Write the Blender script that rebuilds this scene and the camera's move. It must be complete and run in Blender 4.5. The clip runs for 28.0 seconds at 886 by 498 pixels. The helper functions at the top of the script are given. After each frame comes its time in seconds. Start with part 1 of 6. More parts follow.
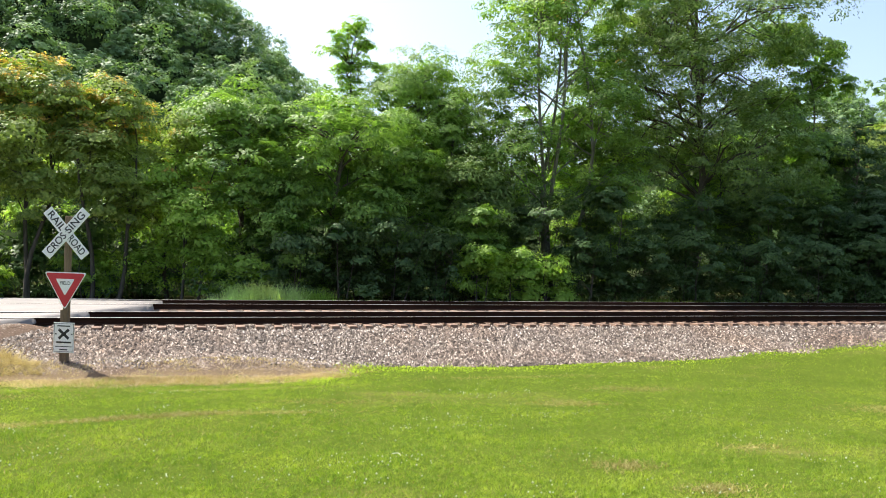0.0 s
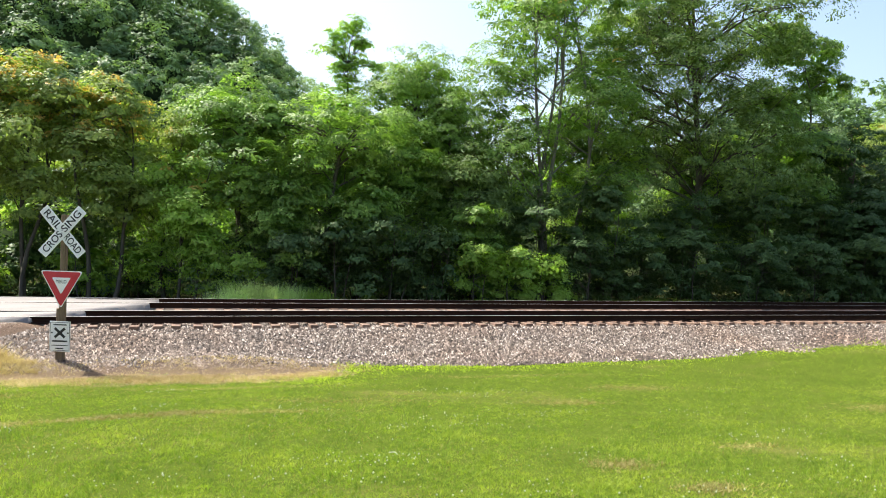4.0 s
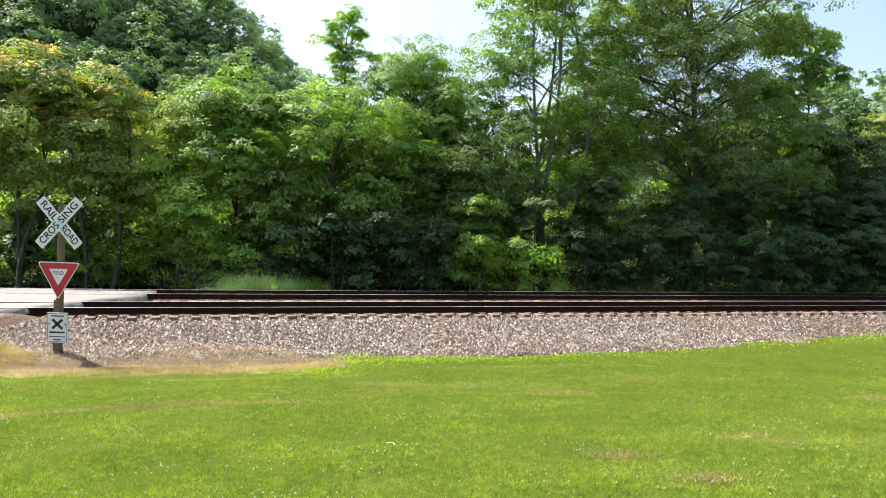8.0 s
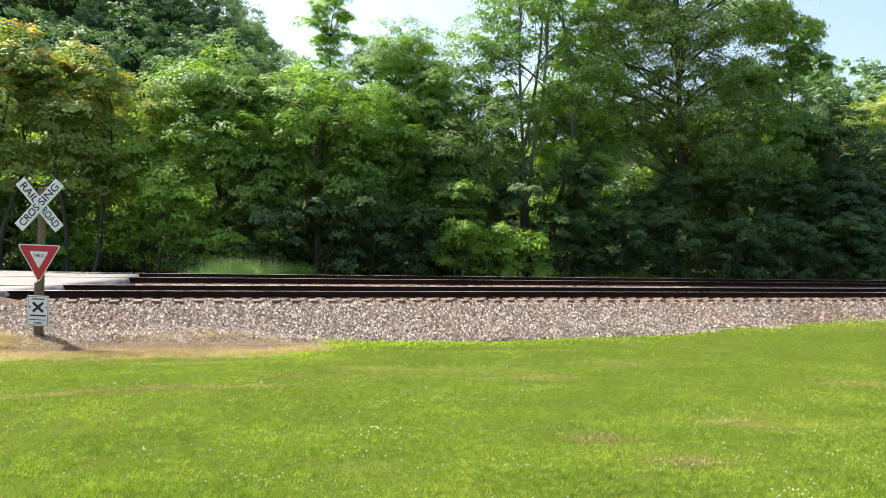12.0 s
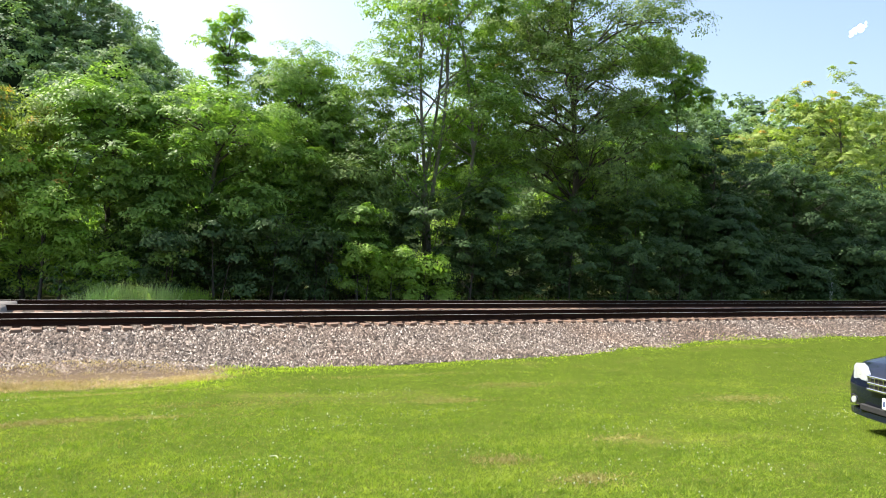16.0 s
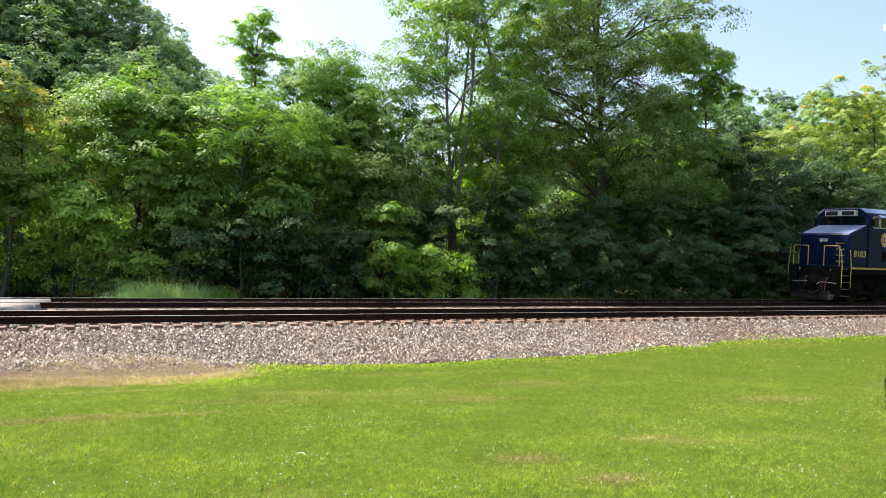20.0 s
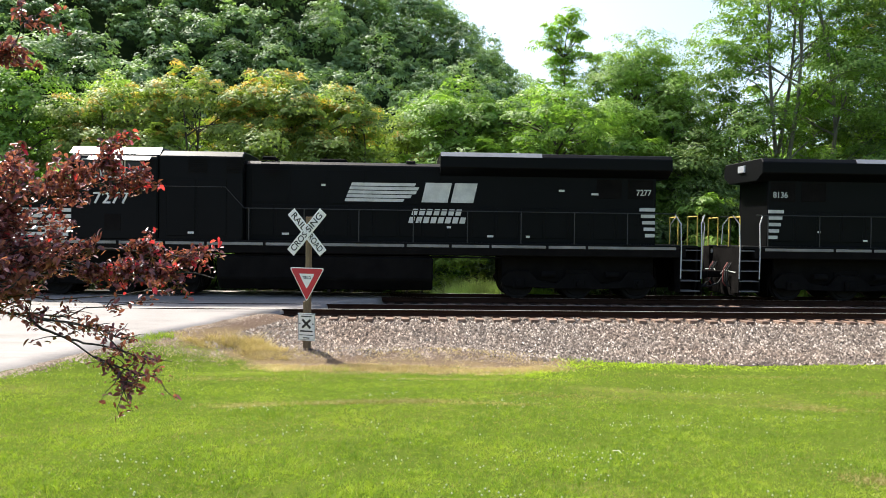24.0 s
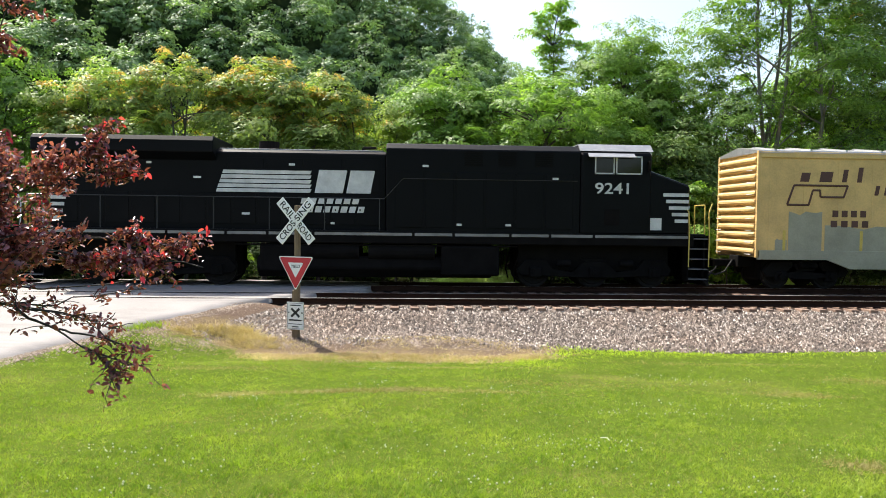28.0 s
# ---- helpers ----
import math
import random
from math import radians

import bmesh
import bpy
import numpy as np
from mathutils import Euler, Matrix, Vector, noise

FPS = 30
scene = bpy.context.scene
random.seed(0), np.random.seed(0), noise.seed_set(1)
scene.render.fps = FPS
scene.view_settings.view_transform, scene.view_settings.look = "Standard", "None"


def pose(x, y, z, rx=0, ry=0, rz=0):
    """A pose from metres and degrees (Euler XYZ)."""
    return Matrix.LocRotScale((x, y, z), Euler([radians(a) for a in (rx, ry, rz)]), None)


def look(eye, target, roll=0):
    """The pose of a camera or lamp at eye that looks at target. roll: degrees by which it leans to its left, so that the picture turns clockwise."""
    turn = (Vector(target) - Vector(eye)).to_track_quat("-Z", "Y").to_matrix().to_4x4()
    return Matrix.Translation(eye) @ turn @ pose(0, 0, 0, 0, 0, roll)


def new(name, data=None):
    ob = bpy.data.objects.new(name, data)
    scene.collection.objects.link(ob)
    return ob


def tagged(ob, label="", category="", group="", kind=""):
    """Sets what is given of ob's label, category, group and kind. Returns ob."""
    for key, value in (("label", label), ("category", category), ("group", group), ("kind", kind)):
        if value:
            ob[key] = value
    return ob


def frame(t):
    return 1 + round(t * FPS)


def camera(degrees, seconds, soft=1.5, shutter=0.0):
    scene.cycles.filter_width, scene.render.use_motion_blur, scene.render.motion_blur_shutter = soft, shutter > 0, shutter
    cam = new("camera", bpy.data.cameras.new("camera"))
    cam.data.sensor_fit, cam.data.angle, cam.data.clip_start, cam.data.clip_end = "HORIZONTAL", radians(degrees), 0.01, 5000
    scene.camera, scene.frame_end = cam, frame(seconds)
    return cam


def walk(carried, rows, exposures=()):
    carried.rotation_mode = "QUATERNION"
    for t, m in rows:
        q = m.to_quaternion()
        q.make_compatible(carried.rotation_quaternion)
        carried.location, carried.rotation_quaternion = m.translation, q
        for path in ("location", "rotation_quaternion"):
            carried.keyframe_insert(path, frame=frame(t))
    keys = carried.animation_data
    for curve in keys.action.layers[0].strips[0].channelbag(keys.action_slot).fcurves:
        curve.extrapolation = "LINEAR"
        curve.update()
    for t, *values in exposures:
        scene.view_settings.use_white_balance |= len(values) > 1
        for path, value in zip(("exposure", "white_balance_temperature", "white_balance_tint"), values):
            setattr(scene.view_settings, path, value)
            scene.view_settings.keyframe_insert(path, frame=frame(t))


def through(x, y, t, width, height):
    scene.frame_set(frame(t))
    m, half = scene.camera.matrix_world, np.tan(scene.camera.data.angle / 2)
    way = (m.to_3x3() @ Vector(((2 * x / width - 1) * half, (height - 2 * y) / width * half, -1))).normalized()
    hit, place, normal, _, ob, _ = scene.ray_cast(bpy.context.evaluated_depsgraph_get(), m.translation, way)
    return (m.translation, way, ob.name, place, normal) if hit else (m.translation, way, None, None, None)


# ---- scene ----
# Metres. x runs along the tracks, y away from the viewer, z = 0 at the rail heads.
EYE = (0.0, 0.0, 2.21)
cam = camera(61.3, 28.0, 0.9)
# seconds, yaw, pitch, roll in degrees; the camera stands and turns
TURNS = [
    (0, -19.15, -0.54, -1.85), (0.5, -19.88, -0.45, -1.93), (1, -19.93, -0.58, -1.93), (1.5, -19.68, -0.61, -2.01), (2, -19.83, -0.61,
    -2.04), (2.5, -19.96, -0.60, -2.01), (4.5, -19.13, -0.64, -1.89), (5, -18.95, -0.70, -1.89), (5.5, -18.87, -0.77, -1.88), (6,
    -18.96, -0.83, -1.89), (6.5, -19.16, -0.91, -1.92), (7, -19.28, -1.00, -1.95), (7.5, -19.43, -1.14, -1.86), (8, -19.57, -1.29,
    -1.89), (8.5, -19.65, -1.38, -1.92), (9, -19.76, -1.50, -1.95), (9.5, -19.88, -1.71, -2.01), (10, -20.02, -2.04, -2.08), (10.5,
    -20.22, -2.20, -2.14), (11, -20.41, -2.30, -2.18), (11.5, -20.61, -2.36, -2.24), (13.5, -22.41, -2.55, -2.41), (14, -25.49, -2.20,
    -2.61), (14.5, -28.73, -1.89, -2.75), (15, -28.65, -1.68, -2.63), (15.5, -27.92, -0.99, -2.47), (16, -28.24, -0.30, -2.32), (16.5,
    -28.09, -0.05, -2.32), (17, -27.89, 0.01, -2.18), (17.5, -27.84, 0.02, -2.27), (18, -27.65, -0.04, -2.21), (18.5, -27.36, -0.24,
    -2.14), (19, -27.07, -0.43, -2.11), (19.5, -26.62, -0.46, -2.13), (20, -26.26, -0.50, -2.24), (20.5, -26.11, -0.47, -2.39), (21,
    -25.58, -0.32, -2.46), (21.5, -24.96, -0.24, -2.82), (22, -17.35, -0.14, -1.98), (22.5, -6.68, 0.46, -1.02), (24.5, -2.65, -1.99,
    -0.75), (25, -2.71, -2.21, -0.73), (25.5, -2.40, -1.97, -0.78), (26, -2.96, -2.09, -0.72), (26.5, -3.37, -2.23, -0.61), (27,
    -3.46, -2.19, -0.66), (27.5, -3.63, -2.25, -0.71), (28, -3.55, -2.24, -0.71)]
walk(cam, [(t, pose(*EYE, 90 + p, r, a)) for t, a, p, r in TURNS])

# ---- light ----
SUN_EL, SUN_AZ = 53.0, 39.0          # height; turn from +y towards -x
sun = new("sun", bpy.data.lights.new("sun", "SUN"))
sun.data.energy, sun.data.angle, sun.data.color = 5.0, radians(0.53), (1.0, 0.95, 0.86)
to_sun = Vector((-math.sin(radians(SUN_AZ)) * math.cos(radians(SUN_EL)), math.cos(radians(SUN_AZ)) * math.cos(radians(SUN_EL)), math.sin(radians(SUN_EL))))
sun.matrix_world = look((0, 0, 60), Vector((0, 0, 60)) - to_sun)
world = bpy.data.worlds.new("sky")
scene.world = world
world.use_nodes = True
wn = world.node_tree
sky = wn.nodes.new("ShaderNodeTexSky")
sky.sky_type, sky.sun_disc = "NISHITA", False
sky.sun_elevation, sky.sun_rotation = radians(SUN_EL), radians(-SUN_AZ)
sky.air_density, sky.dust_density = 1.0, 3.4
wn.links.new(sky.outputs[0], wn.nodes["Background"].inputs[0])
wn.nodes["Background"].inputs[1].default_value = 0.145
scene.view_settings.exposure = 1.06

# ---- materials ----


class Mat:
    """A node material with a few shorthands."""

    def __init__(self, name, colour, rough=0.6, metal=0.0, spec=0.5):
        self.m = bpy.data.materials.new(name)
        self.m.use_nodes = True
        self.t = self.m.node_tree
        self.b = self.t.nodes["Principled BSDF"]
        self.b.inputs["Base Color"].default_value = (*colour, 1)
        self.b.inputs["Roughness"].default_value = rough
        self.b.inputs["Metallic"].default_value = metal
        self.b.inputs["Specular IOR Level"].default_value = spec
        self.coord = None

    def node(self, kind, **values):
        n = self.t.nodes.new("ShaderNode" + kind)
        for k, v in values.items():
            n.inputs[k].default_value = v
        return n

    def link(self, a, b):
        self.t.links.new(a, b)

    def place(self):
        if not self.coord:
            self.coord = self.t.nodes.new("ShaderNodeTexCoord")
        return self.coord.outputs["Object"]

    def noise(self, scale, detail=4.0, rough=0.6, stretch=None):
        n = self.node("TexNoise", Scale=scale, Detail=detail, Roughness=rough)
        src = self.place()
        if stretch:
            mp = self.node("Mapping")
            mp.inputs["Scale"].default_value = stretch
            self.link(src, mp.inputs[0])
            src = mp.outputs[0]
        self.link(src, n.inputs["Vector"])
        return n.outputs["Fac"]

    def ramp(self, fac, stops):
        r = self.t.nodes.new("ShaderNodeValToRGB")
        e = r.color_ramp.elements
        while len(e) < len(stops):
            e.new(0.5)
        for k, (pos, col) in zip(e, stops):
            k.position, k.color = pos, (*col, 1)
        self.link(fac, r.inputs[0])
        return r.outputs[0]

    def mix(self, fac, a, b, blend="MIX"):
        n = self.t.nodes.new("ShaderNodeMix")
        n.data_type, n.blend_type = "RGBA", blend
        for sock, v in ((n.inputs[0], fac), (n.inputs[6], a), (n.inputs[7], b)):
            if isinstance(v, (int, float)):
                sock.default_value = v
            elif isinstance(v, tuple):
                sock.default_value = (*v, 1)
            else:
                self.link(v, sock)
        return n.outputs[2]

    def colour(self, sock):
        self.link(sock, self.b.inputs["Base Color"])
        return self

    def bump(self, height, strength=0.3, distance=0.02):
        n = self.node("Bump", Strength=strength, Distance=distance)
        self.link(height, n.inputs["Height"])
        self.link(n.outputs[0], self.b.inputs["Normal"])
        return self


def scale(c, k):
    return tuple(min(1.0, v * k) for v in c)


def plain(name, colour, rough=0.5, metal=0.0, grime=0.35, size=3.0, bump=0.08, spec=0.5):
    """Paint, metal or plastic with two scales of dirt and fine relief."""
    m = Mat(name, colour, rough, metal, spec)
    big, fine = m.noise(size, 5), m.noise(size * 14, 3)
    a = m.ramp(big, [(0.3, scale(colour, 1 - grime)), (0.62, colour), (0.85, scale(colour, 1 + 0.5 * grime))])
    m.colour(m.mix(0.25, a, m.ramp(fine, [(0.3, scale(colour, 0.7)), (0.7, scale(colour, 1.25))])))
    return m.bump(fine, bump, 0.01).m


def leaf_mat(name, low, mid, high, through=0.45, gloss=0.45, patchy=0.36, size=0.55, fine=0.0):
    """Leaves: colour by leaf and by patch, light passing through."""
    m = Mat(name, mid, gloss + 0.15)
    geo = m.t.nodes.new("ShaderNodeNewGeometry")
    one = m.ramp(geo.outputs["Random Per Island"], [(0.0, low), (0.5, mid), (1.0, high)])
    patch = m.ramp(m.noise(size, 4), [(0.38, scale(low, 0.8)), (0.51, mid), (0.64, high)])
    if fine:
        patch = m.mix(0.5, patch, m.ramp(m.noise(fine, 3), [(0.38, scale(low, 0.7)), (0.52, mid), (0.64, high)]))
    col = m.mix(patchy, one, patch)
    m.colour(col)
    m.b.inputs["Specular IOR Level"].default_value = 0.5 if gloss < 0.2 else 0.10
    tr = m.node("BsdfTranslucent")
    m.link(m.mix(1.0, col, (1.05 * through, 1.2 * through, 0.5 * through), "MULTIPLY"), tr.inputs[0])
    both = m.node("AddShader")
    m.link(m.b.outputs[0], both.inputs[0])
    m.link(tr.outputs[0], both.inputs[1])
    m.link(both.outputs[0], m.t.nodes["Material Output"].inputs[0])
    return m.m


LEAF_MID = leaf_mat("leaf mid green", (0.050, 0.094, 0.022), (0.118, 0.190, 0.044), (0.215, 0.300, 0.076), 0.82, 0.35)
# deep leaf colour that also holds the shade of thicket and inner woods
LEAF_DARK = leaf_mat("leaf deep green with shade", (0.030, 0.062, 0.024), (0.068, 0.116, 0.042), (0.124, 0.182, 0.064), 0.45, 0.35)
# darker leaf copy that carries the shade on the right-hand trees
LEAF_SHADE = leaf_mat("leaf green darkened as shade", (0.020, 0.048, 0.018), (0.043, 0.083, 0.029), (0.082, 0.132, 0.046), 0.35, 0.35)
# light green leaves; on some shrubs the colour also stands for sunlight
LEAF_LIGHT = leaf_mat("leaf light green and sunlit", (0.095, 0.156, 0.030), (0.175, 0.255, 0.050), (0.265, 0.345, 0.076), 1.0, 0.4)
LEAF_OLIVE = leaf_mat("leaf olive", (0.074, 0.112, 0.030), (0.160, 0.204, 0.056), (0.250, 0.280, 0.084), 0.9, 0.4)
LEAF_RUST = leaf_mat("leaf seed rust", (0.24, 0.14, 0.040), (0.40, 0.25, 0.075), (0.50, 0.35, 0.12), 0.8)
LEAF_GREY = leaf_mat("leaf silvery green", (0.050, 0.086, 0.028), (0.108, 0.160, 0.052), (0.205, 0.262, 0.086), 0.66, 0.3)
LEAF_PLUM = leaf_mat("leaf purple plum", (0.034, 0.012, 0.016), (0.112, 0.028, 0.040), (0.270, 0.090, 0.092), 0.8, 0.12)
LEAF_CRIMSON = leaf_mat("leaf crimson tip", (0.30, 0.02, 0.04), (0.40, 0.03, 0.06), (0.48, 0.06, 0.07), 0.8, 0.2)
# bluer, lighter leaves: the haze over the far woods is put into the colour
LEAF_FAR = leaf_mat("leaf hill woods haze tint", (0.062, 0.106, 0.056), (0.128, 0.196, 0.094), (0.205, 0.280, 0.128), 0.65, 0.4, 0.7, 0.12)
REED = leaf_mat("tall pale grass", (0.24, 0.29, 0.12), (0.36, 0.42, 0.19), (0.48, 0.54, 0.28), 0.9)
DRY_BLADE = leaf_mat("faded lawn blade", (0.13, 0.115, 0.04), (0.22, 0.185, 0.07), (0.31, 0.265, 0.115), 0.5)
STRAW = leaf_mat("dry straw", (0.15, 0.105, 0.055), (0.33, 0.245, 0.130), (0.52, 0.42, 0.25), 0.45)
BLADE = leaf_mat("lawn blade", (0.040, 0.082, 0.010), (0.119, 0.174, 0.020), (0.272, 0.298, 0.046), 0.82, 0.5, 0.65, 0.75, 9.0)
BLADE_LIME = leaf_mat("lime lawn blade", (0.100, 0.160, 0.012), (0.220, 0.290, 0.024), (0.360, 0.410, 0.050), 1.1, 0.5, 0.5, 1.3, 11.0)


def bark_mat(name, a, b):
    m = Mat(name, a, 0.9)
    f = m.noise(9, 6, 0.7, (1, 1, 0.18))
    return m.colour(m.ramp(f, [(0.3, a), (0.7, b)])).bump(f, 0.7, 0.03).m


BARK = bark_mat("bark grey brown", (0.045, 0.036, 0.027), (0.13, 0.11, 0.085))
BARK_PALE = bark_mat("bark pale grey", (0.11, 0.10, 0.08), (0.26, 0.24, 0.20))
BARK_PLUM = bark_mat("bark plum dark", (0.016, 0.012, 0.011), (0.05, 0.04, 0.035))


def stone_mat():
    m = Mat("ballast stone", (0.3, 0.29, 0.28), 0.85)
    geo = m.t.nodes.new("ShaderNodeNewGeometry")
    one = m.ramp(geo.outputs["Random Per Island"], [(0.0, (0.034, 0.024, 0.018)), (0.5, (0.124, 0.094, 0.074)), (0.85, (0.232, 0.190, 0.158)), (1.0, (0.47, 0.42, 0.37))])
    rust = m.mix(m.ramp(m.noise(0.35, 4), [(0.45, (0, 0, 0)), (0.75, (0.6, 0.6, 0.6))]), one, m.mix(1.0, one, (1.0, 0.74, 0.55), "MULTIPLY"))
    return m.colour(rust).bump(m.noise(60, 3), 0.4, 0.01).m


STONE = stone_mat()
CLOD = leaf_mat("verge gravel", (0.055, 0.038, 0.026), (0.15, 0.11, 0.08), (0.34, 0.28, 0.23), 0.0, 0.6, 0.3, 1.5)
BED = plain("ballast fines", (0.062, 0.044, 0.033), 0.95, 0, 0.45, 4, 0.6)


def ground_mat():
    """Lawn turf with dry and bare patches, turning to straw and stony dirt beside the ballast, to leaf litter under the
    trees and to a floor darkened as shade below the far woods.
    """
    m = Mat("ground", (0.1, 0.2, 0.03), 1.0, 0, 0.0)
    big, mid, fine = m.noise(0.22, 5), m.noise(1.6, 5), m.noise(38, 4)
    green = m.mix(0.5, m.ramp(mid, [(0.25, (0.038, 0.066, 0.009)), (0.75, (0.090, 0.122, 0.018))]), m.ramp(fine, [(0.3, (0.026, 0.046, 0.007)), (0.7, (0.116, 0.148, 0.022))]))
    dry = m.ramp(fine, [(0.25, (0.12, 0.10, 0.035)), (0.7, (0.25, 0.20, 0.08))])
    green = m.mix(m.ramp(m.noise(0.38, 6, 0.65, (0.5, 1.2, 1)), [(0.55, (0, 0, 0)), (0.72, (0.5, 0.5, 0.5))]), green, dry)
    sep = m.node("SeparateXYZ")
    m.link(m.place(), sep.inputs[0])
    x, y = sep.outputs[0], sep.outputs[1]

    def mth(op, a, b=None, clamp=False):
        n = m.t.nodes.new("ShaderNodeMath")
        n.operation, n.use_clamp = op, clamp
        for s, v in zip(n.inputs, (a, b)):
            if v is None:
                continue
            if isinstance(v, (int, float)):
                s.default_value = v
            else:
                m.link(v, s)
        return n.outputs[0]

    def band(value, a, b):
        n = m.node("MapRange")
        n.inputs["From Min"].default_value, n.inputs["From Max"].default_value = a, b
        m.link(value, n.inputs["Value"])
        return n.outputs[0]

    # the lawn's edge: it draws back from the ballast near the crossing
    wob = mth("ADD", mth("MULTIPLY", mth("SUBTRACT", m.noise(0.9, 5), 0.5), 2.2), mth("MULTIPLY", mth("SUBTRACT", m.noise(5, 4), 0.5), 1.4))
    back = mth("SUBTRACT", mth("MULTIPLY", band(x, 4.2, 2.6), 2.3), mth("MULTIPLY", band(x, -2.6, -4.0), 1.5))
    ahead = mth("MULTIPLY", band(x, 5, 15), 1.0)
    edge = mth("ADD", mth("SUBTRACT", mth("ADD", mth("ADD", y, wob), back), ahead), 0.0)
    straw = m.ramp(fine, [(0.2, (0.075, 0.054, 0.032)), (0.5, (0.160, 0.118, 0.066)), (0.8, (0.27, 0.21, 0.12))])
    dirt = m.ramp(m.noise(24, 5), [(0.25, (0.055, 0.040, 0.030)), (0.55, (0.125, 0.09, 0.068)), (0.8, (0.22, 0.17, 0.14))])
    col = m.mix(band(edge, 17.3, 17.9), green, straw)
    col = m.mix(band(mth("ADD", edge, mth("MULTIPLY", mid, 1.5)), 19.2, 20.3), col, dirt)
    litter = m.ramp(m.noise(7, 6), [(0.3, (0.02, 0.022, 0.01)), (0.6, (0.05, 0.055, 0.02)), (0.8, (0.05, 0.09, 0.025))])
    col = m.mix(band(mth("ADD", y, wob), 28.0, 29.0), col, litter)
    # far floor coloured dark for the shade between the hill's crowns
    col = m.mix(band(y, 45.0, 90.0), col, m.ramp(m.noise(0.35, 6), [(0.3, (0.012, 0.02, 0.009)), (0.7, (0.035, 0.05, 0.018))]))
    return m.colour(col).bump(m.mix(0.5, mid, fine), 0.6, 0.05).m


GROUND = ground_mat()


def cloud_mat():
    m = Mat("cloud white", (0.9, 0.9, 0.92), 1.0, 0, 0.0)
    tr = m.node("BsdfTranslucent")
    tr.inputs[0].default_value = (0.9, 0.9, 0.92, 1)
    both = m.node("AddShader")
    m.link(m.b.outputs[0], both.inputs[0])
    m.link(tr.outputs[0], both.inputs[1])
    m.link(both.outputs[0], m.t.nodes["Material Output"].inputs[0])
    return m.m


CLOUD = cloud_mat()


def pavement_mat():
    m = Mat("worn asphalt", (0.3, 0.29, 0.28), 0.9)
    big, fine = m.noise(0.7, 6, 0.65), m.noise(90, 3)
    col = m.mix(0.4, m.ramp(big, [(0.3, (0.19, 0.172, 0.158)), (0.7, (0.285, 0.262, 0.245))]), m.ramp(fine, [(0.3, (0.13, 0.12, 0.113)), (0.7, (0.36, 0.335, 0.315))]))
    wear = m.ramp(m.noise(0.5, 6, 0.7, (0.35, 1.6, 1)), [(0.52, (0, 0, 0)), (0.66, (0.5, 0.5, 0.5))])
    col = m.mix(wear, col, (0.12, 0.108, 0.10))
    return m.colour(col).bump(fine, 0.3, 0.01).m


ASPHALT = pavement_mat()
RAIL_STEEL = plain("rusty rail web", (0.034, 0.017, 0.011), 0.85, 0.0, 0.5, 2, 0.2, 0.08)
RAIL_HEAD = plain("polished rail head", (0.60, 0.57, 0.53), 0.5, 0.9, 0.15, 2, 0.02)


def wood_mat(name, a, b, c):
    m = Mat(name, b, 0.9)
    f = m.noise(5, 6, 0.65, (1, 0.15, 1))
    oi = m.t.nodes.new("ShaderNodeObjectInfo")
    col = m.mix(0.4, m.ramp(f, [(0.3, a), (0.55, b), (0.75, c)]), m.ramp(oi.outputs["Random"], [(0.0, a), (0.5, b), (1.0, c)]))
    return m.colour(col).bump(f, 0.5, 0.02).m


TIE_WOOD = wood_mat("weathered tie", (0.10, 0.060, 0.042), (0.215, 0.135, 0.094), (0.33, 0.228, 0.165))
POST_WOOD = bark_mat("weathered post", (0.09, 0.06, 0.034), (0.22, 0.16, 0.095))
SIGN_WHITE = plain("sign white sheeting", (0.80, 0.80, 0.78), 0.45, 0, 0.12, 5, 0.03)
CLOVER = plain("clover white", (0.50, 0.54, 0.34), 0.8, 0, 0.3, 30)
SIGN_RED = plain("sign red sheeting", (0.52, 0.018, 0.03), 0.4, 0, 0.2, 5, 0.03)
SIGN_BLACK = plain("sign black ink", (0.012, 0.012, 0.014), 0.5, 0, 0.2, 5, 0.02)
SIGN_BACK = plain("bare sign metal", (0.35, 0.35, 0.36), 0.4, 0.8, 0.2)
NS_BLACK = plain("loco black paint", (0.0030, 0.0034, 0.0040), 0.5, 0, 0.5, 0.8, 0.06, 0.10)
NW_BLUE = plain("loco blue paint", (0.0027, 0.0105, 0.042), 0.4, 0, 0.4, 0.8, 0.06, 0.12)
UNDER = plain("underframe grime", (0.0095, 0.0084, 0.0078), 0.85, 0.0, 0.6, 2, 0.3, 0.05)
HANDRAIL_DARK = plain("handrail dark grey paint", (0.016, 0.017, 0.018), 0.5, 0, 0.3)
TREAD = plain("worn step tread", (0.17, 0.165, 0.16), 0.6, 0.3, 0.4)
RAIL_WHITE = plain("handrail white paint", (0.55, 0.55, 0.53), 0.5, 0, 0.3)
RAIL_YELLOW = plain("handrail yellow paint", (0.62, 0.45, 0.09), 0.5, 0, 0.3)
STRIPE_GOLD = plain("gold stripe", (0.55, 0.34, 0.05), 0.5, 0, 0.3)
STRIPE_WHITE = plain("white stripe", (0.62, 0.62, 0.58), 0.5, 0, 0.35)
SILL_GREY = plain("dirty white sill stripe", (0.27, 0.26, 0.235), 0.7, 0, 0.6, 1.2)
NUMBER_GREY = plain("pale lettering", (0.62, 0.62, 0.58), 0.5, 0, 0.2)
NUMBER_GOLD = plain("gold lettering", (0.60, 0.42, 0.14), 0.5, 0, 0.2)
DARK_RED = plain("dark red ink", (0.25, 0.05, 0.04), 0.5)
PLATE_STEEL = plain("wheel steel", (0.012, 0.010, 0.009), 0.7, 0.2, 0.5, 2, 0.1, 0.2)
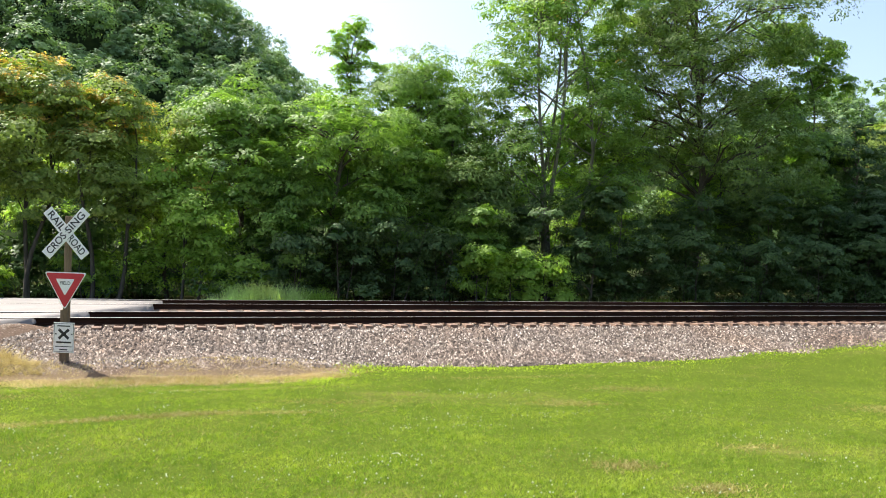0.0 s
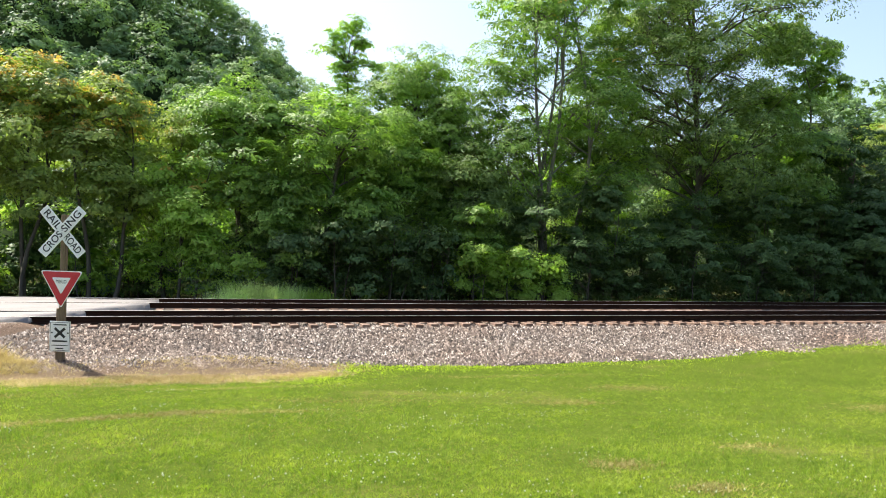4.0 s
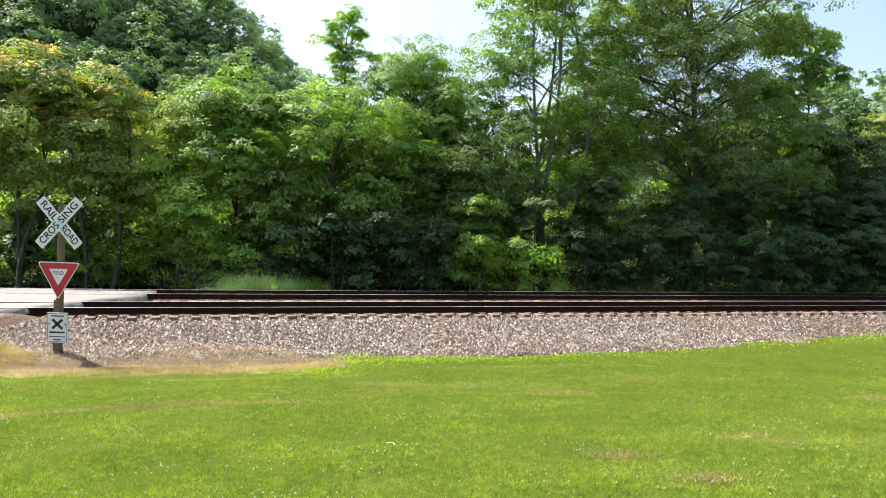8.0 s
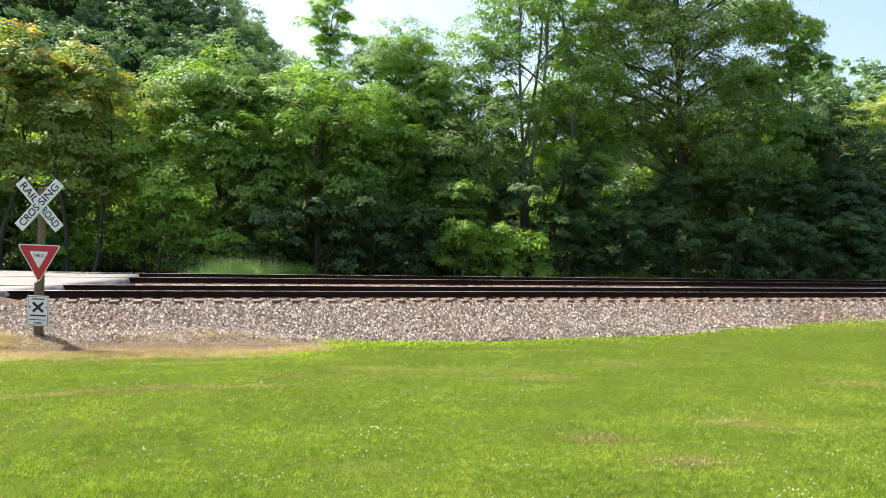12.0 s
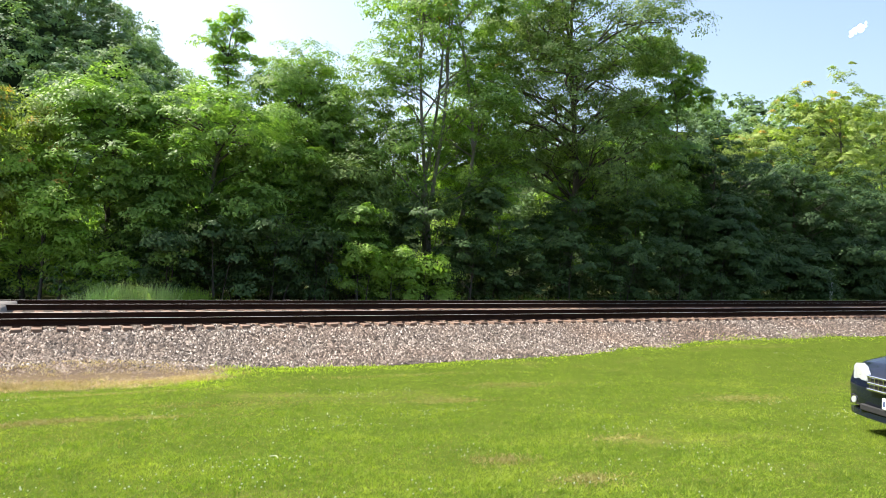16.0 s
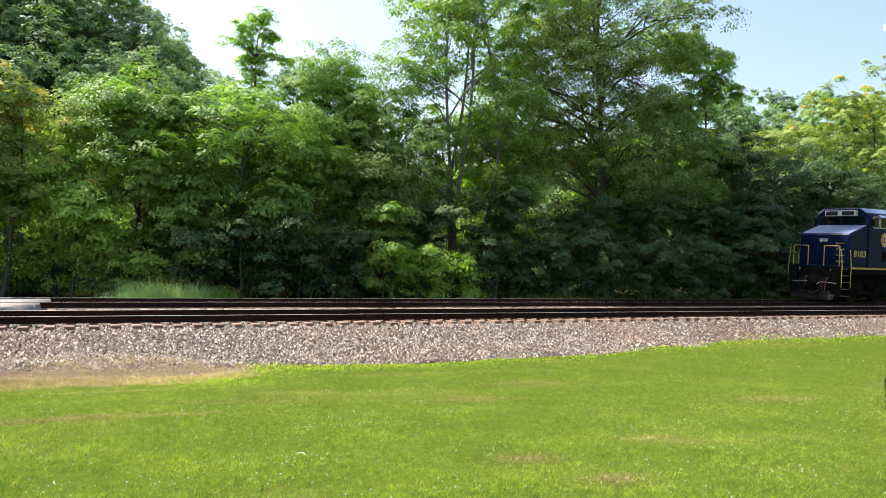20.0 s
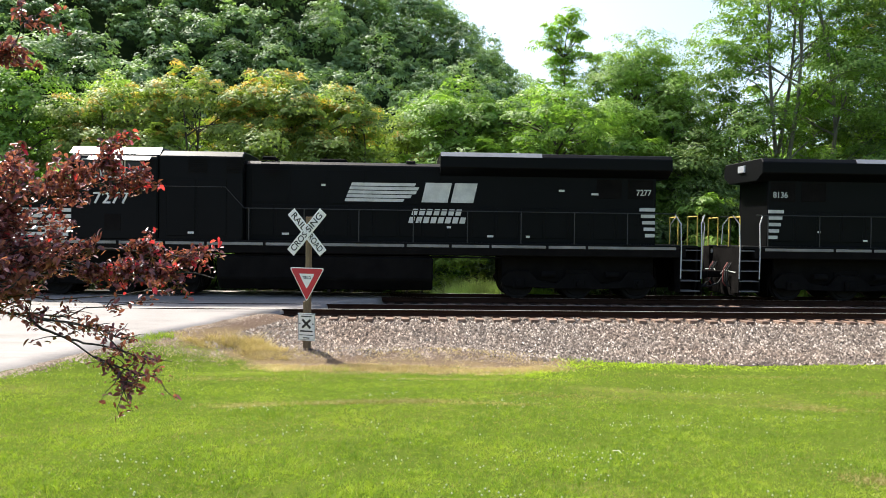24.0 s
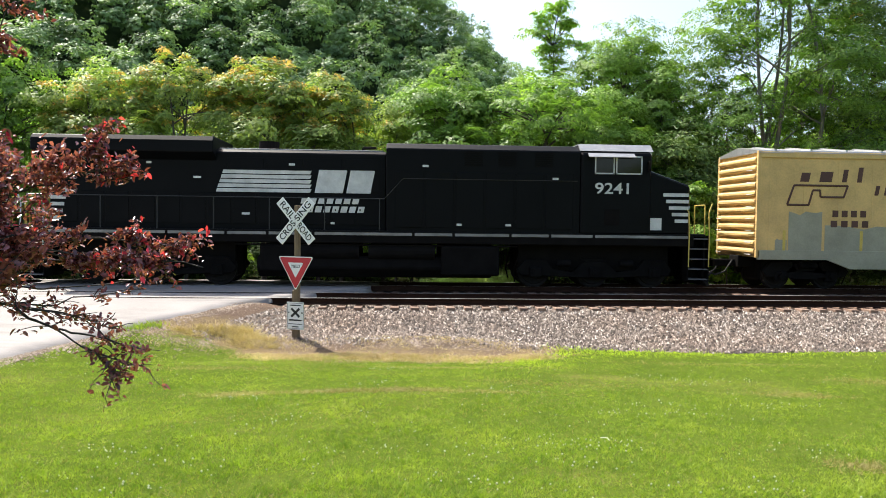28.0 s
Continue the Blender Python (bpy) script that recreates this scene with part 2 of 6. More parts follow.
BOX_YELLOW = plain("boxcar faded yellow", (0.68, 0.45, 0.165), 0.6, 0, 0.35, 1.2, 0.1)
BOX_GREY = plain("grey-green overpaint", (0.33, 0.315, 0.225), 0.7, 0, 0.3, 1.5)
BOX_BROWN = plain("boxcar brown ink", (0.09, 0.035, 0.025), 0.6, 0, 0.3)
GALVAN = plain("galvanised roof", (0.5, 0.5, 0.5), 0.4, 0.7, 0.3)
CAR_PAINT = plain("car dark blue paint", (0.009, 0.013, 0.028), 0.14, 0.2, 0.12, 2, 0.005)
CHROME = plain("chrome", (0.7, 0.7, 0.72), 0.12, 1.0, 0.1)
RUBBER = plain("black rubber", (0.014, 0.014, 0.015), 0.75)
LAMP_GLASS = plain("headlamp lens", (0.55, 0.57, 0.60), 0.1, 0.3, 0.2, 9)
GLASS = Mat("dark window glass", (0.006, 0.008, 0.009), 0.06, 0.0, 0.35).m
# pale roof colours hold the sun's sheen on cab, nose and hood tops
ROOF_SHEEN = plain("pale cab roof", (0.30, 0.30, 0.31), 0.35, 0.1, 0.25)
ROOF_BLUE_SHEEN = plain("pale blue cab roof", (0.20, 0.25, 0.40), 0.4, 0.1, 0.25)

# ---- mesh tools ----


def mesh_of(name, bm, mat):
    me = bpy.data.meshes.new(name)
    bm.normal_update()
    bm.to_mesh(me)
    bm.free()
    for m in mat if isinstance(mat, (list, tuple)) else [mat]:
        me.materials.append(m)
    return me


def part(name, bm, mat, parent=None, label="", smooth=False):
    """Links a bmesh as one mesh object under a thing or part."""
    me = mesh_of(name, bm, mat)
    if smooth:
        me.polygons.foreach_set("use_smooth", [True] * len(me.polygons))
    ob = new(name, me)
    ob.parent = parent
    return tagged(ob, label)


def arrays(name, v, f, mat, parent=None, label="", smooth=False):
    """One mesh from arrays of points and of faces with equal corner counts."""
    v, f = np.asarray(v, np.float32), np.asarray(f, np.int32)
    me = bpy.data.meshes.new(name)
    n, k = f.shape
    me.vertices.add(len(v))
    me.vertices.foreach_set("co", v.ravel())
    me.loops.add(n * k)
    me.loops.foreach_set("vertex_index", f.ravel())
    me.polygons.add(n)
    me.polygons.foreach_set("loop_start", np.arange(n, dtype=np.int32) * k)
    me.polygons.foreach_set("loop_total", np.full(n, k, np.int32))
    if smooth:
        me.polygons.foreach_set("use_smooth", np.ones(n, bool))
    me.update(calc_edges=True)
    for m in mat if isinstance(mat, (list, tuple)) else [mat]:
        me.materials.append(m)
    ob = new(name, me)
    ob.parent = parent
    return tagged(ob, label)


def bev(bm, r, seg=1):
    if r:
        bmesh.ops.bevel(bm, geom=list(bm.edges), offset=r, segments=seg, affect="EDGES", clamp_overlap=True)
    return bm


def box(x0, x1, y0, y1, z0, z1, r=0.0, bm=None):
    own = bmesh.new()
    vs = [own.verts.new(p) for p in ((x0, y0, z0), (x1, y0, z0), (x1, y1, z0), (x0, y1, z0), (x0, y0, z1), (x1, y0, z1), (x1, y1, z1), (x0, y1, z1))]
    for f in ((3, 2, 1, 0), (4, 5, 6, 7), (0, 1, 5, 4), (1, 2, 6, 5), (2, 3, 7, 6), (3, 0, 4, 7)):
        own.faces.new([vs[i] for i in f])
    bev(own, r)
    return add(bm, own)


def add(bm, own, m=None):
    """Adds own to bm, or gives own back."""
    if m is not None:
        own.transform(m)
    if bm is None:
        return own
    me = bpy.data.meshes.new("tmp")
    own.to_mesh(me)
    own.free()
    bm.from_mesh(me)
    bpy.data.meshes.remove(me)
    return bm


def sweep(points, axis, a, b, r=0.0, bm=None):
    """A closed outline pushed along an axis from a to b. Axis x: points are (y, z); y: (x, z); z: (x, y)."""
    own = bmesh.new()

    def at(p, k):
        return {"x": (k, p[0], p[1]), "y": (p[0], k, p[1]), "z": (p[0], p[1], k)}[axis]
    lo, hi = [own.verts.new(at(p, a)) for p in points], [own.verts.new(at(p, b)) for p in points]
    n = len(points)
    own.faces.new(lo)
    own.faces.new(hi[::-1])
    for i in range(n):
        own.faces.new((lo[i], hi[i], hi[(i + 1) % n], lo[(i + 1) % n]))
    bmesh.ops.recalc_face_normals(own, faces=own.faces)
    bev(own, r)
    return add(bm, own)


def rod(p, q, r, n=8, bm=None, r2=None):
    """A round bar from p to q."""
    own = bmesh.new()
    p, q = Vector(p), Vector(q)
    d = q - p
    m = Matrix.Translation((p + q) / 2) @ d.to_track_quat("Z", "Y").to_matrix().to_4x4()
    bmesh.ops.create_cone(own, cap_ends=True, segments=n, radius1=r, radius2=r if r2 is None else r2, depth=d.length, matrix=m)
    return add(bm, own)


def pipe(points, r, n=6, bm=None):
    own = bm if bm is not None else bmesh.new()
    for p, q in zip(points, points[1:]):
        rod(p, q, r, n, own)
    return own


def words(name, text, size, mat, m, parent, thick=0.004, width=None, label="", heavy=0.012):
    """Raised lettering in the built-in font, centred on m; its plane is m's xy."""
    cu = bpy.data.curves.new(name, "FONT")
    cu.body, cu.size, cu.extrude = text, size, thick
    cu.offset = size * heavy
    cu.align_x, cu.align_y = "CENTER", "CENTER"
    tmp = bpy.data.objects.new(name, cu)
    scene.collection.objects.link(tmp)
    me = bpy.data.meshes.new_from_object(tmp.evaluated_get(bpy.context.evaluated_depsgraph_get()))
    bpy.data.objects.remove(tmp)
    bpy.data.curves.remove(cu)
    xs = [v.co.x for v in me.vertices]
    if width and xs:
        me.transform(Matrix.Scale(width / (max(xs) - min(xs)), 4, (1, 0, 0)))
    me.transform(m)
    me.materials.clear()
    me.materials.append(mat)
    ob = new(name, me)
    ob.parent = parent
    return tagged(ob, label)


def empty(name, x=0, y=0, z=0, rz=0):
    ob = new(name)
    ob.matrix_world = pose(x, y, z, 0, 0, rz)
    return ob


# ---- ground, hills ----


def smooth(a, b, x):
    t = np.clip((x - a) / (b - a), 0, 1)
    return t * t * (3 - 2 * t)


def wave(x, y, s, k=0.0):
    """Cheap smooth unevenness."""
    return np.sin(x * s + 1.3 + k) * np.cos(y * s * 1.17 - 0.7 * k) + 0.5 * np.sin(x * s * 2.3 - y * s * 1.9 + 2.1 * k)


def road_right(y):
    return np.interp(y, [-14, -3, 7, 13.5, 17.6, 20.4, 22.6, 24.2, 26.2], [-22, -14, -10.4, -7.4, -5.7, -3.7, -2.1, -0.9, -0.5])


def road_level(y):
    return np.interp(y, [-14, 7, 13.5, 17.0, 20.2, 26.9, 29.5, 32], [1.4, 0.06, -0.42, -0.29, -0.012, -0.012, -0.45, -0.55])


def ground_z(x, y):
    x, y = np.asarray(x, float), np.asarray(y, float)
    lawn = 0.5 - 0.07 * np.clip(y, -25, 17.8) - 0.022 * np.clip(x, 0, 14) + 0.025 * wave(x, y, 0.55)
    lawn = lawn - 0.10 * smooth(5, 1, x) * smooth(13.2, 15, y) * smooth(17.3, 16.2, y)
    lawn = lawn + 0.40 * smooth(5, 20, x) * smooth(11, 18.5, y)
    bed = -0.95 + 0 * x
    back = -0.45 - 0.25 * smooth(28, 33, y) + 0.12 * wave(x, y, 0.35, 2)
    lawn = lawn + 0.14 * smooth(5, 2, x) * smooth(16.5, 17.4, y)
    z = lawn + (bed - lawn) * smooth(20.2, 20.8, y)
    z = z + (back - z) * smooth(26.5, 28.5, y)
    off = x - road_right(y)
    bank = np.where(off < 0.05, road_level(y) - 0.05, road_level(y) - 0.02 - 0.20 * np.maximum(off - 0.5, 0))
    z = np.where((y < 20.3) & (off > -9.5), np.where(off < 0.05, bank, np.maximum(z, bank)), z)
    r1 = smooth(95, 215, y - 0.18 * x)
    hill = 86 * r1 * smooth(100, -40, x - 0.05 * (y - 240) + 6 * wave(x, y, 0.04)) * (0.86 + 0.1 * wave(x, y, 0.016, 1))
    ridge = 76 * smooth(190, 330, np.hypot(x * 0.62, y) + 0 * x) * smooth(130, 300, x) * (0.92 + 0.06 * wave(x, y, 0.012, 4))
    low = 42 * smooth(260, 480, y) * smooth(20, 120, x)
    left = 70 * smooth(-140, -320, x) * smooth(0, 150, y)
    return z + np.maximum.reduce([hill, ridge, low, left])


def axis_steps(lo, hi, mid_lo, mid_hi, fine, grow=1.22):
    out = list(np.arange(mid_lo, mid_hi + 1e-6, fine))
    s, p = fine, mid_hi
    while p < hi:
        s *= grow
        p += s
        out.append(min(p, hi))
    s, p = fine, mid_lo
    while p > lo:
        s *= grow
        p -= s
        out.insert(0, max(p, lo))
    return np.array(out)


def build_ground():
    xs, ys = axis_steps(-2600, 2600, -26, 60, 0.5), axis_steps(-1500, 2600, -6, 34, 0.4)
    X, Y = np.meshgrid(xs, ys)
    Z = ground_z(X, Y)
    v = np.stack([X.ravel(), Y.ravel(), Z.ravel()], 1)
    n = len(xs)
    i = np.arange((len(ys) - 1) * (n - 1))
    a = (i // (n - 1)) * n + i % (n - 1)
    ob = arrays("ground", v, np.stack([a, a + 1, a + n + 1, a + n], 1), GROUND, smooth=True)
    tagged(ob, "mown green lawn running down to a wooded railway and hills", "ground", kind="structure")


build_ground()

# ---- road and tracks ----
NEAR, FAR = 21.6, 25.6               # centre lines of the two tracks
GAUGE = 0.7525                       # half the distance between rail head centres


def road_z(x, y):
    return road_level(y) + 0.012 * wave(x, y, 0.5) - 0.05 * smooth(0.9, 0.0, np.abs(x - road_right(y))) * smooth(20.0, 19.0, y)


def build_road():
    right = [(-22, -14), (-14, -3), (-10.4, 7), (-7.4, 13.5), (-5.7, 17.6), (-3.7, 20.4), (-2.1, 22.6), (-0.9, 24.2), (-0.5, 26.2), (-1.2, 28.0), (-4.5, 29.9), (-11, 30.9), (-22, 31.3), (-60, 31.6)]
    left = [(-34, -14), (-26, -3), (-20.5, 7), (-17, 13.5), (-15, 17.6), (-13.4, 20.4), (-12.6, 22.6), (-12.0, 24.2), (-11.8, 25.6), (-12.2, 26.6), (-13.5, 27.2), (-17, 27.5), (-24, 27.6), (-60, 27.7)]

    def fine(line, per=6):
        out = []
        for (a, b) in zip(line, line[1:]):
            for k in range(per):
                out.append(Vector(a).lerp(Vector(b), k / per))
        return out + [Vector(line[-1])]
    R, L = fine(right), fine(left)
    rng = random.Random(4)
    rows, n = [], 14
    for r, l in zip(R, L):
        r = r + Vector((rng.uniform(-0.14, 0.10), rng.uniform(-0.05, 0.05)))
        rows.append([r.lerp(l, k / n) for k in range(n + 1)])
    P = np.array([[tuple(p) for p in row] for row in rows])
    Z = road_z(P[..., 0], P[..., 1])
    top = np.concatenate([P, Z[..., None]], 2)
    skirt0, skirt1 = top[:, :1].copy(), top[:, -1:].copy()
    skirt0[..., 2] -= 0.5
    skirt1[..., 2] -= 0.5
    skirt0[..., 0] += 0.10
    skirt1[..., 0] -= 0.10
    G = np.concatenate([skirt0, top, skirt1], 1)
    h, w = G.shape[:2]
    i = np.arange((h - 1) * (w - 1))
    a = (i // (w - 1)) * w + i % (w - 1)
    tagged(arrays("road", G.reshape(-1, 3), np.stack([a, a + w, a + w + 1, a + 1], 1), ASPHALT, smooth=False), "pale worn asphalt road crossing the two tracks", "road", kind="structure")


build_road()


def build_bed():
    bm = sweep([(15.8, -1.15), (17.0, -0.80), (18.7, -0.57), (20.1, -0.31), (20.6, -0.27), (22.9, -0.25), (23.6, -0.28), (24.3, -0.24), (27.2, -0.24), (28.6, -0.62), (28.6, -1.4), (15.8, -1.4)], "x", -220, 460)
    tagged(part("ballast_bed", bm, BED), "grey crushed stone ballast bed under the tracks", "ballast", kind="structure")


build_bed()


def rail_bm(y, x0, x1):
    w = [(-0.075, -0.172), (0.075, -0.172), (0.075, -0.158), (0.012, -0.135), (0.010, -0.05), (0.036, -0.036), (0.036, -0.006), (0.030, -0.001), (-0.030, -0.001), (-0.036, -0.006), (-0.036, -0.036), (-0.010, -0.05), (-0.012, -0.135), (-0.075, -0.158)]
    return sweep([(y + a, b) for a, b in w], "x", x0, x1)


def build_tracks():
    rng = random.Random(11)
    tie = mesh_of("tie", box(-0.115, 0.115, -1.30, 1.30, -0.36, -0.185, 0.012), TIE_WOOD)
    plate = mesh_of("tie_plate", box(-0.09, 0.09, -0.19, 0.19, -0.187, -0.170, 0.003), RAIL_STEEL)
    bar = mesh_of("joint_bar", bev(box(-0.33, 0.33, -0.022, 0.022, -0.13, -0.045), 0.006), RAIL_STEEL)
    for name, yc, label in (("railway_track", NEAR, "railway track with rusty rails on weathered wooden ties"), ("railway_track", FAR, "second railway track of rusty rails, beside the woods")):
        track = tagged(empty(name), label, "railway track", "parallel tracks", "structure")
        for s in (-1, 1):
            y = yc + s * GAUGE
            rail = part("rail", rail_bm(y, -220, 460), RAIL_STEEL, track)
            part("running_surface", box(-220, 460, y - 0.026, y + 0.026, -0.004, 0.001), RAIL_HEAD, rail, "shiny worn rail head")
            for k, x in enumerate((-19.2, -7.4, 4.4, 16.3, 28.1, 39.9, 51.7)):
                for side in (-1, 1):
                    b = new("joint_bar", bar)
                    b.parent, b.location = rail, (x + 3.1 * (s > 0), y + side * 0.034, 0)
        lo, hi = (-18, 56) if yc == NEAR else (-6, 30)
        x = -160.0
        while x < 300:
            if lo <= x <= hi:
                t = new("tie", tie)
                t.parent = track
                t.matrix_basis = pose(x + rng.uniform(-0.03, 0.03), yc + rng.uniform(-0.07, 0.05), rng.uniform(-0.012, 0.006), rng.uniform(-0.4, 0.4), rng.uniform(-2, 2), rng.uniform(-1.2, 1.2))
                if yc == NEAR:
                    for s in (-1, 1):
                        p = new("tie_plate", plate)
                        p.parent, p.location = t, (0, s * GAUGE, 0)
            x += 0.5
        xs = np.array([v for v in np.arange(-160, 300, 0.5) if not lo <= v <= hi])
        cv = np.array([(a, b, c) for a in (-0.115, 0.115) for b in (-1.3, 1.3) for c in (-0.36, -0.185)])
        cf = np.array([(0, 1, 3, 2), (4, 6, 7, 5), (0, 4, 5, 1), (2, 3, 7, 6), (0, 2, 6, 4), (1, 5, 7, 3)])
        v = (cv[None] + np.stack([xs, np.full(len(xs), yc), 0 * xs], 1)[:, None]).reshape(-1, 3)
        f = (cf[None] + (np.arange(len(xs)) * 8)[:, None, None]).reshape(-1, 4)
        tagged(arrays("distant_ties", v, f, TIE_WOOD, track), kind="stuff")
    # rubber and timber fill where the road crosses
    for yc in (NEAR, FAR):
        for s in (-1, 1):
            y = yc + s * GAUGE - s * 0.085
            x1 = -2.9 if yc == NEAR else -0.9
            tagged(part("flangeway_strip", box(-12.2, x1, y - 0.035, y + 0.035, -0.2, -0.008, 0.004), RUBBER), "black flangeway strip beside the rail in the crossing", "crossing strip", kind="structure")


build_tracks()


def build_ballast():
    """Loose stones on the shoulder and between the tracks."""
    rng = np.random.default_rng(21)

    def area(n, x0, x1, y0, y1):
        return np.stack([rng.uniform(x0, x1, n), rng.uniform(y0, y1, n)], 1)
    P = np.concatenate([area(36000, -4.6, 18, 16.9, 20.5), area(14000, 18, 40, 17.6, 20.5), area(8000, 40, 75, 18.0, 20.5), area(2600, -3, 12, 20.5, 21.2),
                        area(15000, -1.5, 30, 22.3, 24.7), area(3000, 30, 60, 22.3, 24.7), area(2500, -2, 30, 21.0, 22.2), area(2000, -1, 30, 27.0, 28.4)])
    x, y = P.T
    z = np.interp(y, [15.8, 17.0, 18.7, 20.1, 20.6, 22.9, 23.6, 24.3, 27.2, 28.6], [-1.15, -0.80, -0.57, -0.31, -0.27, -0.25, -0.28, -0.24, -0.24, -0.62])
    g = ground_z(x, y)
    ragged = 0.05 * np.sin(x * 1.7) + rng.normal(size=len(x)) * 0.05
    keep = (x > -4.5 + (y - 17.6) * 0.62) & ((z > g - 0.02 + ragged) | ((x < 3.5) & (y > 17.45 + 5 * ragged)))
    keep &= x > np.where(y > 22, -2.6 + (y - 22) * 0.9, -9)
    x, y, z = x[keep], y[keep], np.maximum(z, g - 0.01)[keep]
    n = len(x)
    base = np.array([(1, 0, -0.5), (0.2, 1, -0.5), (-0.9, 0.6, -0.5), (-0.7, -0.8, -0.5), (0.4, -0.9, -0.5), (0.1, 0.1, 1.0)])
    faces = np.array([(0, 1, 5), (1, 2, 5), (2, 3, 5), (3, 4, 5), (4, 0, 5)])
    s = rng.uniform(0.019, 0.048, n)
    v = base[None] * s[:, None, None] * rng.uniform(0.65, 1.35, (n, 6, 3))
    a = rng.uniform(0, 6.28, n)
    b = rng.uniform(-0.7, 0.7, n)
    ca, sa, cb, sb = np.cos(a)[:, None], np.sin(a)[:, None], np.cos(b)[:, None], np.sin(b)[:, None]
    X, Y, Z = v[..., 0], v[..., 1], v[..., 2]
    Y, Z = Y * cb - Z * sb, Y * sb + Z * cb
    X, Y = X * ca - Y * sa, X * sa + Y * ca
    v = np.stack([X + x[:, None], Y + y[:, None], Z + z[:, None] + 0.012], 2).reshape(-1, 3)
    f = (faces[None] + (np.arange(n) * 6)[:, None, None]).reshape(-1, 3)
    tagged(arrays("ballast_stones", v, f, STONE), "loose pale grey and pinkish crushed ballast stones", "ballast", kind="stuff")


build_ballast()

# ---- the crossing sign ----


def build_sign():
    s = tagged(empty("crossing_sign", -2.32, 17.5, -0.68, -22), "railroad crossbuck with yield sign on a wooden post", "crossing sign")
    top = 3.18
    part("post", bev(box(-0.05, 0.055, 0.0, 0.12, -0.3, top), 0.008), POST_WOOD, s, "weathered square timber post")
    part("short_post", bev(box(-0.115, -0.052, 0.02, 0.11, -0.3, 1.2), 0.008), POST_WOOD, s, "short timber stub strapped to the post")
    cz = 2.82
    for k, (ang, text, y) in enumerate(((-48.5, "RAILROAD", -0.022), (48.5, "CROSSING", -0.036))):
        m = Matrix.Translation((0, y, cz)) @ Matrix.Rotation(radians(-ang), 4, "Y")
        bm = bev(box(-0.64, 0.64, -0.006, 0.006, -0.115, 0.115), 0.003)
        bm.transform(m)
        blade = part("blade", bm, SIGN_WHITE, s, "white reflective crossbuck blade with black capitals")
        face = m @ Matrix.Translation((0, -0.0075, 0)) @ Matrix.Rotation(radians(90), 4, "X")
        halves = (("RAIL", -0.335), ("ROAD", 0.335)) if text == "RAILROAD" else (("CROS", -0.30), ("SING", 0.30))
        for half, off in halves:
            words("lettering", half, 0.215, SIGN_BLACK, face @ Matrix.Translation((off, 0, 0)), blade, 0.001, 0.46 if text == "RAILROAD" else 0.52)
    for x, z in ((0, cz + 0.03), (0, cz - 0.03)):
        part("bolt", rod((x, -0.05, z), (x, -0.03, z), 0.012), SIGN_BACK, s)

    def tri(w, z0, rr, y0, y1):
        own = bmesh.new()
        h = w * 0.866
        c = [(-w / 2, z0 + h), (w / 2, z0 + h), (0, z0)]
        pts = []
        for i, (px, pz) in enumerate(c):
            q, t = Vector(c[i - 1]), Vector(c[(i + 1) % 3])
            p = Vector((px, pz))
            a, b = p + (q - p).normalized() * rr * 1.732, p + (t - p).normalized() * rr * 1.732
            for u in (0, 0.25, 0.5, 0.75, 1):
                pts.append(tuple((a.lerp(p, u)).lerp(p.lerp(b, u), u)))
        own.free()
        return sweep(pts, "y", y0, y1)
    y0 = -0.012
    sign = part("yield_plate", tri(0.92, 1.20, 0.04, y0 - 0.003, y0), SIGN_WHITE, s, "white-edged triangular yield plate")
    part("red_field", tri(0.855, 1.235, 0.035, y0 - 0.006, y0 - 0.0032), SIGN_RED, sign, "red triangular border")
    part("white_field", tri(0.41, 1.50, 0.02, y0 - 0.009, y0 - 0.0062), SIGN_WHITE, sign, "white centre triangle")
    words("lettering", "YIELD", 0.1, SIGN_BLACK, Matrix.Translation((0, y0 - 0.0105, 1.765)) @ Matrix.Rotation(radians(90), 4, "X"), sign, 0.001, 0.235)
    plate = part("notice_plate", bev(box(-0.225, 0.225, -0.018, -0.012, 0.295, 0.935), 0.02), SIGN_WHITE, s, "white notice plate with a black cross")
    for a in (42, -42):
        bm = box(-0.145, 0.145, -0.0225, -0.019, -0.028, 0.028)
        bm.transform(Matrix.Translation((0, 0, 0.69)) @ Matrix.Rotation(radians(a), 4, "Y"))
        part("cross_stroke", bm, SIGN_BLACK, plate)
    for x0, x1, z, h in ((-0.14, 0.14, 0.86, 0.024), (-0.19, -0.155, 0.69, 0.028), (0.155, 0.19, 0.69, 0.028), (-0.165, 0.165, 0.515, 0.034), (-0.18, 0.18, 0.425, 0.016), (-0.085, 0.085, 0.36, 0.024)):
        part("text_bar", box(x0, x1, -0.0215, -0.019, z - h / 2, z + h / 2), SIGN_BLACK, plate)
    for z0, z1 in ((0.905, 0.913), (0.315, 0.323)):
        part("border", box(-0.205, 0.205, -0.0215, -0.019, z0, z1), SIGN_BLACK, plate)
    for x0 in (-0.212, 0.204):
        part("border", box(x0, x0 + 0.008, -0.0215, -0.019, 0.315, 0.913), SIGN_BLACK, plate)


build_sign()

# ---- trees ----


def rotate_to(n):
    """Two axes across each unit vector in n."""
    ref = np.where(np.abs(n[:, 2:3]) < 0.9, np.array([[0, 0, 1.0]]), np.array([[1.0, 0, 0]]))
    u = np.cross(ref, n)
    u /= np.linalg.norm(u, axis=1, keepdims=True)
    return u, np.cross(n, u)


def unit(v):
    return v / (np.linalg.norm(v, axis=1, keepdims=True) + 1e-9)


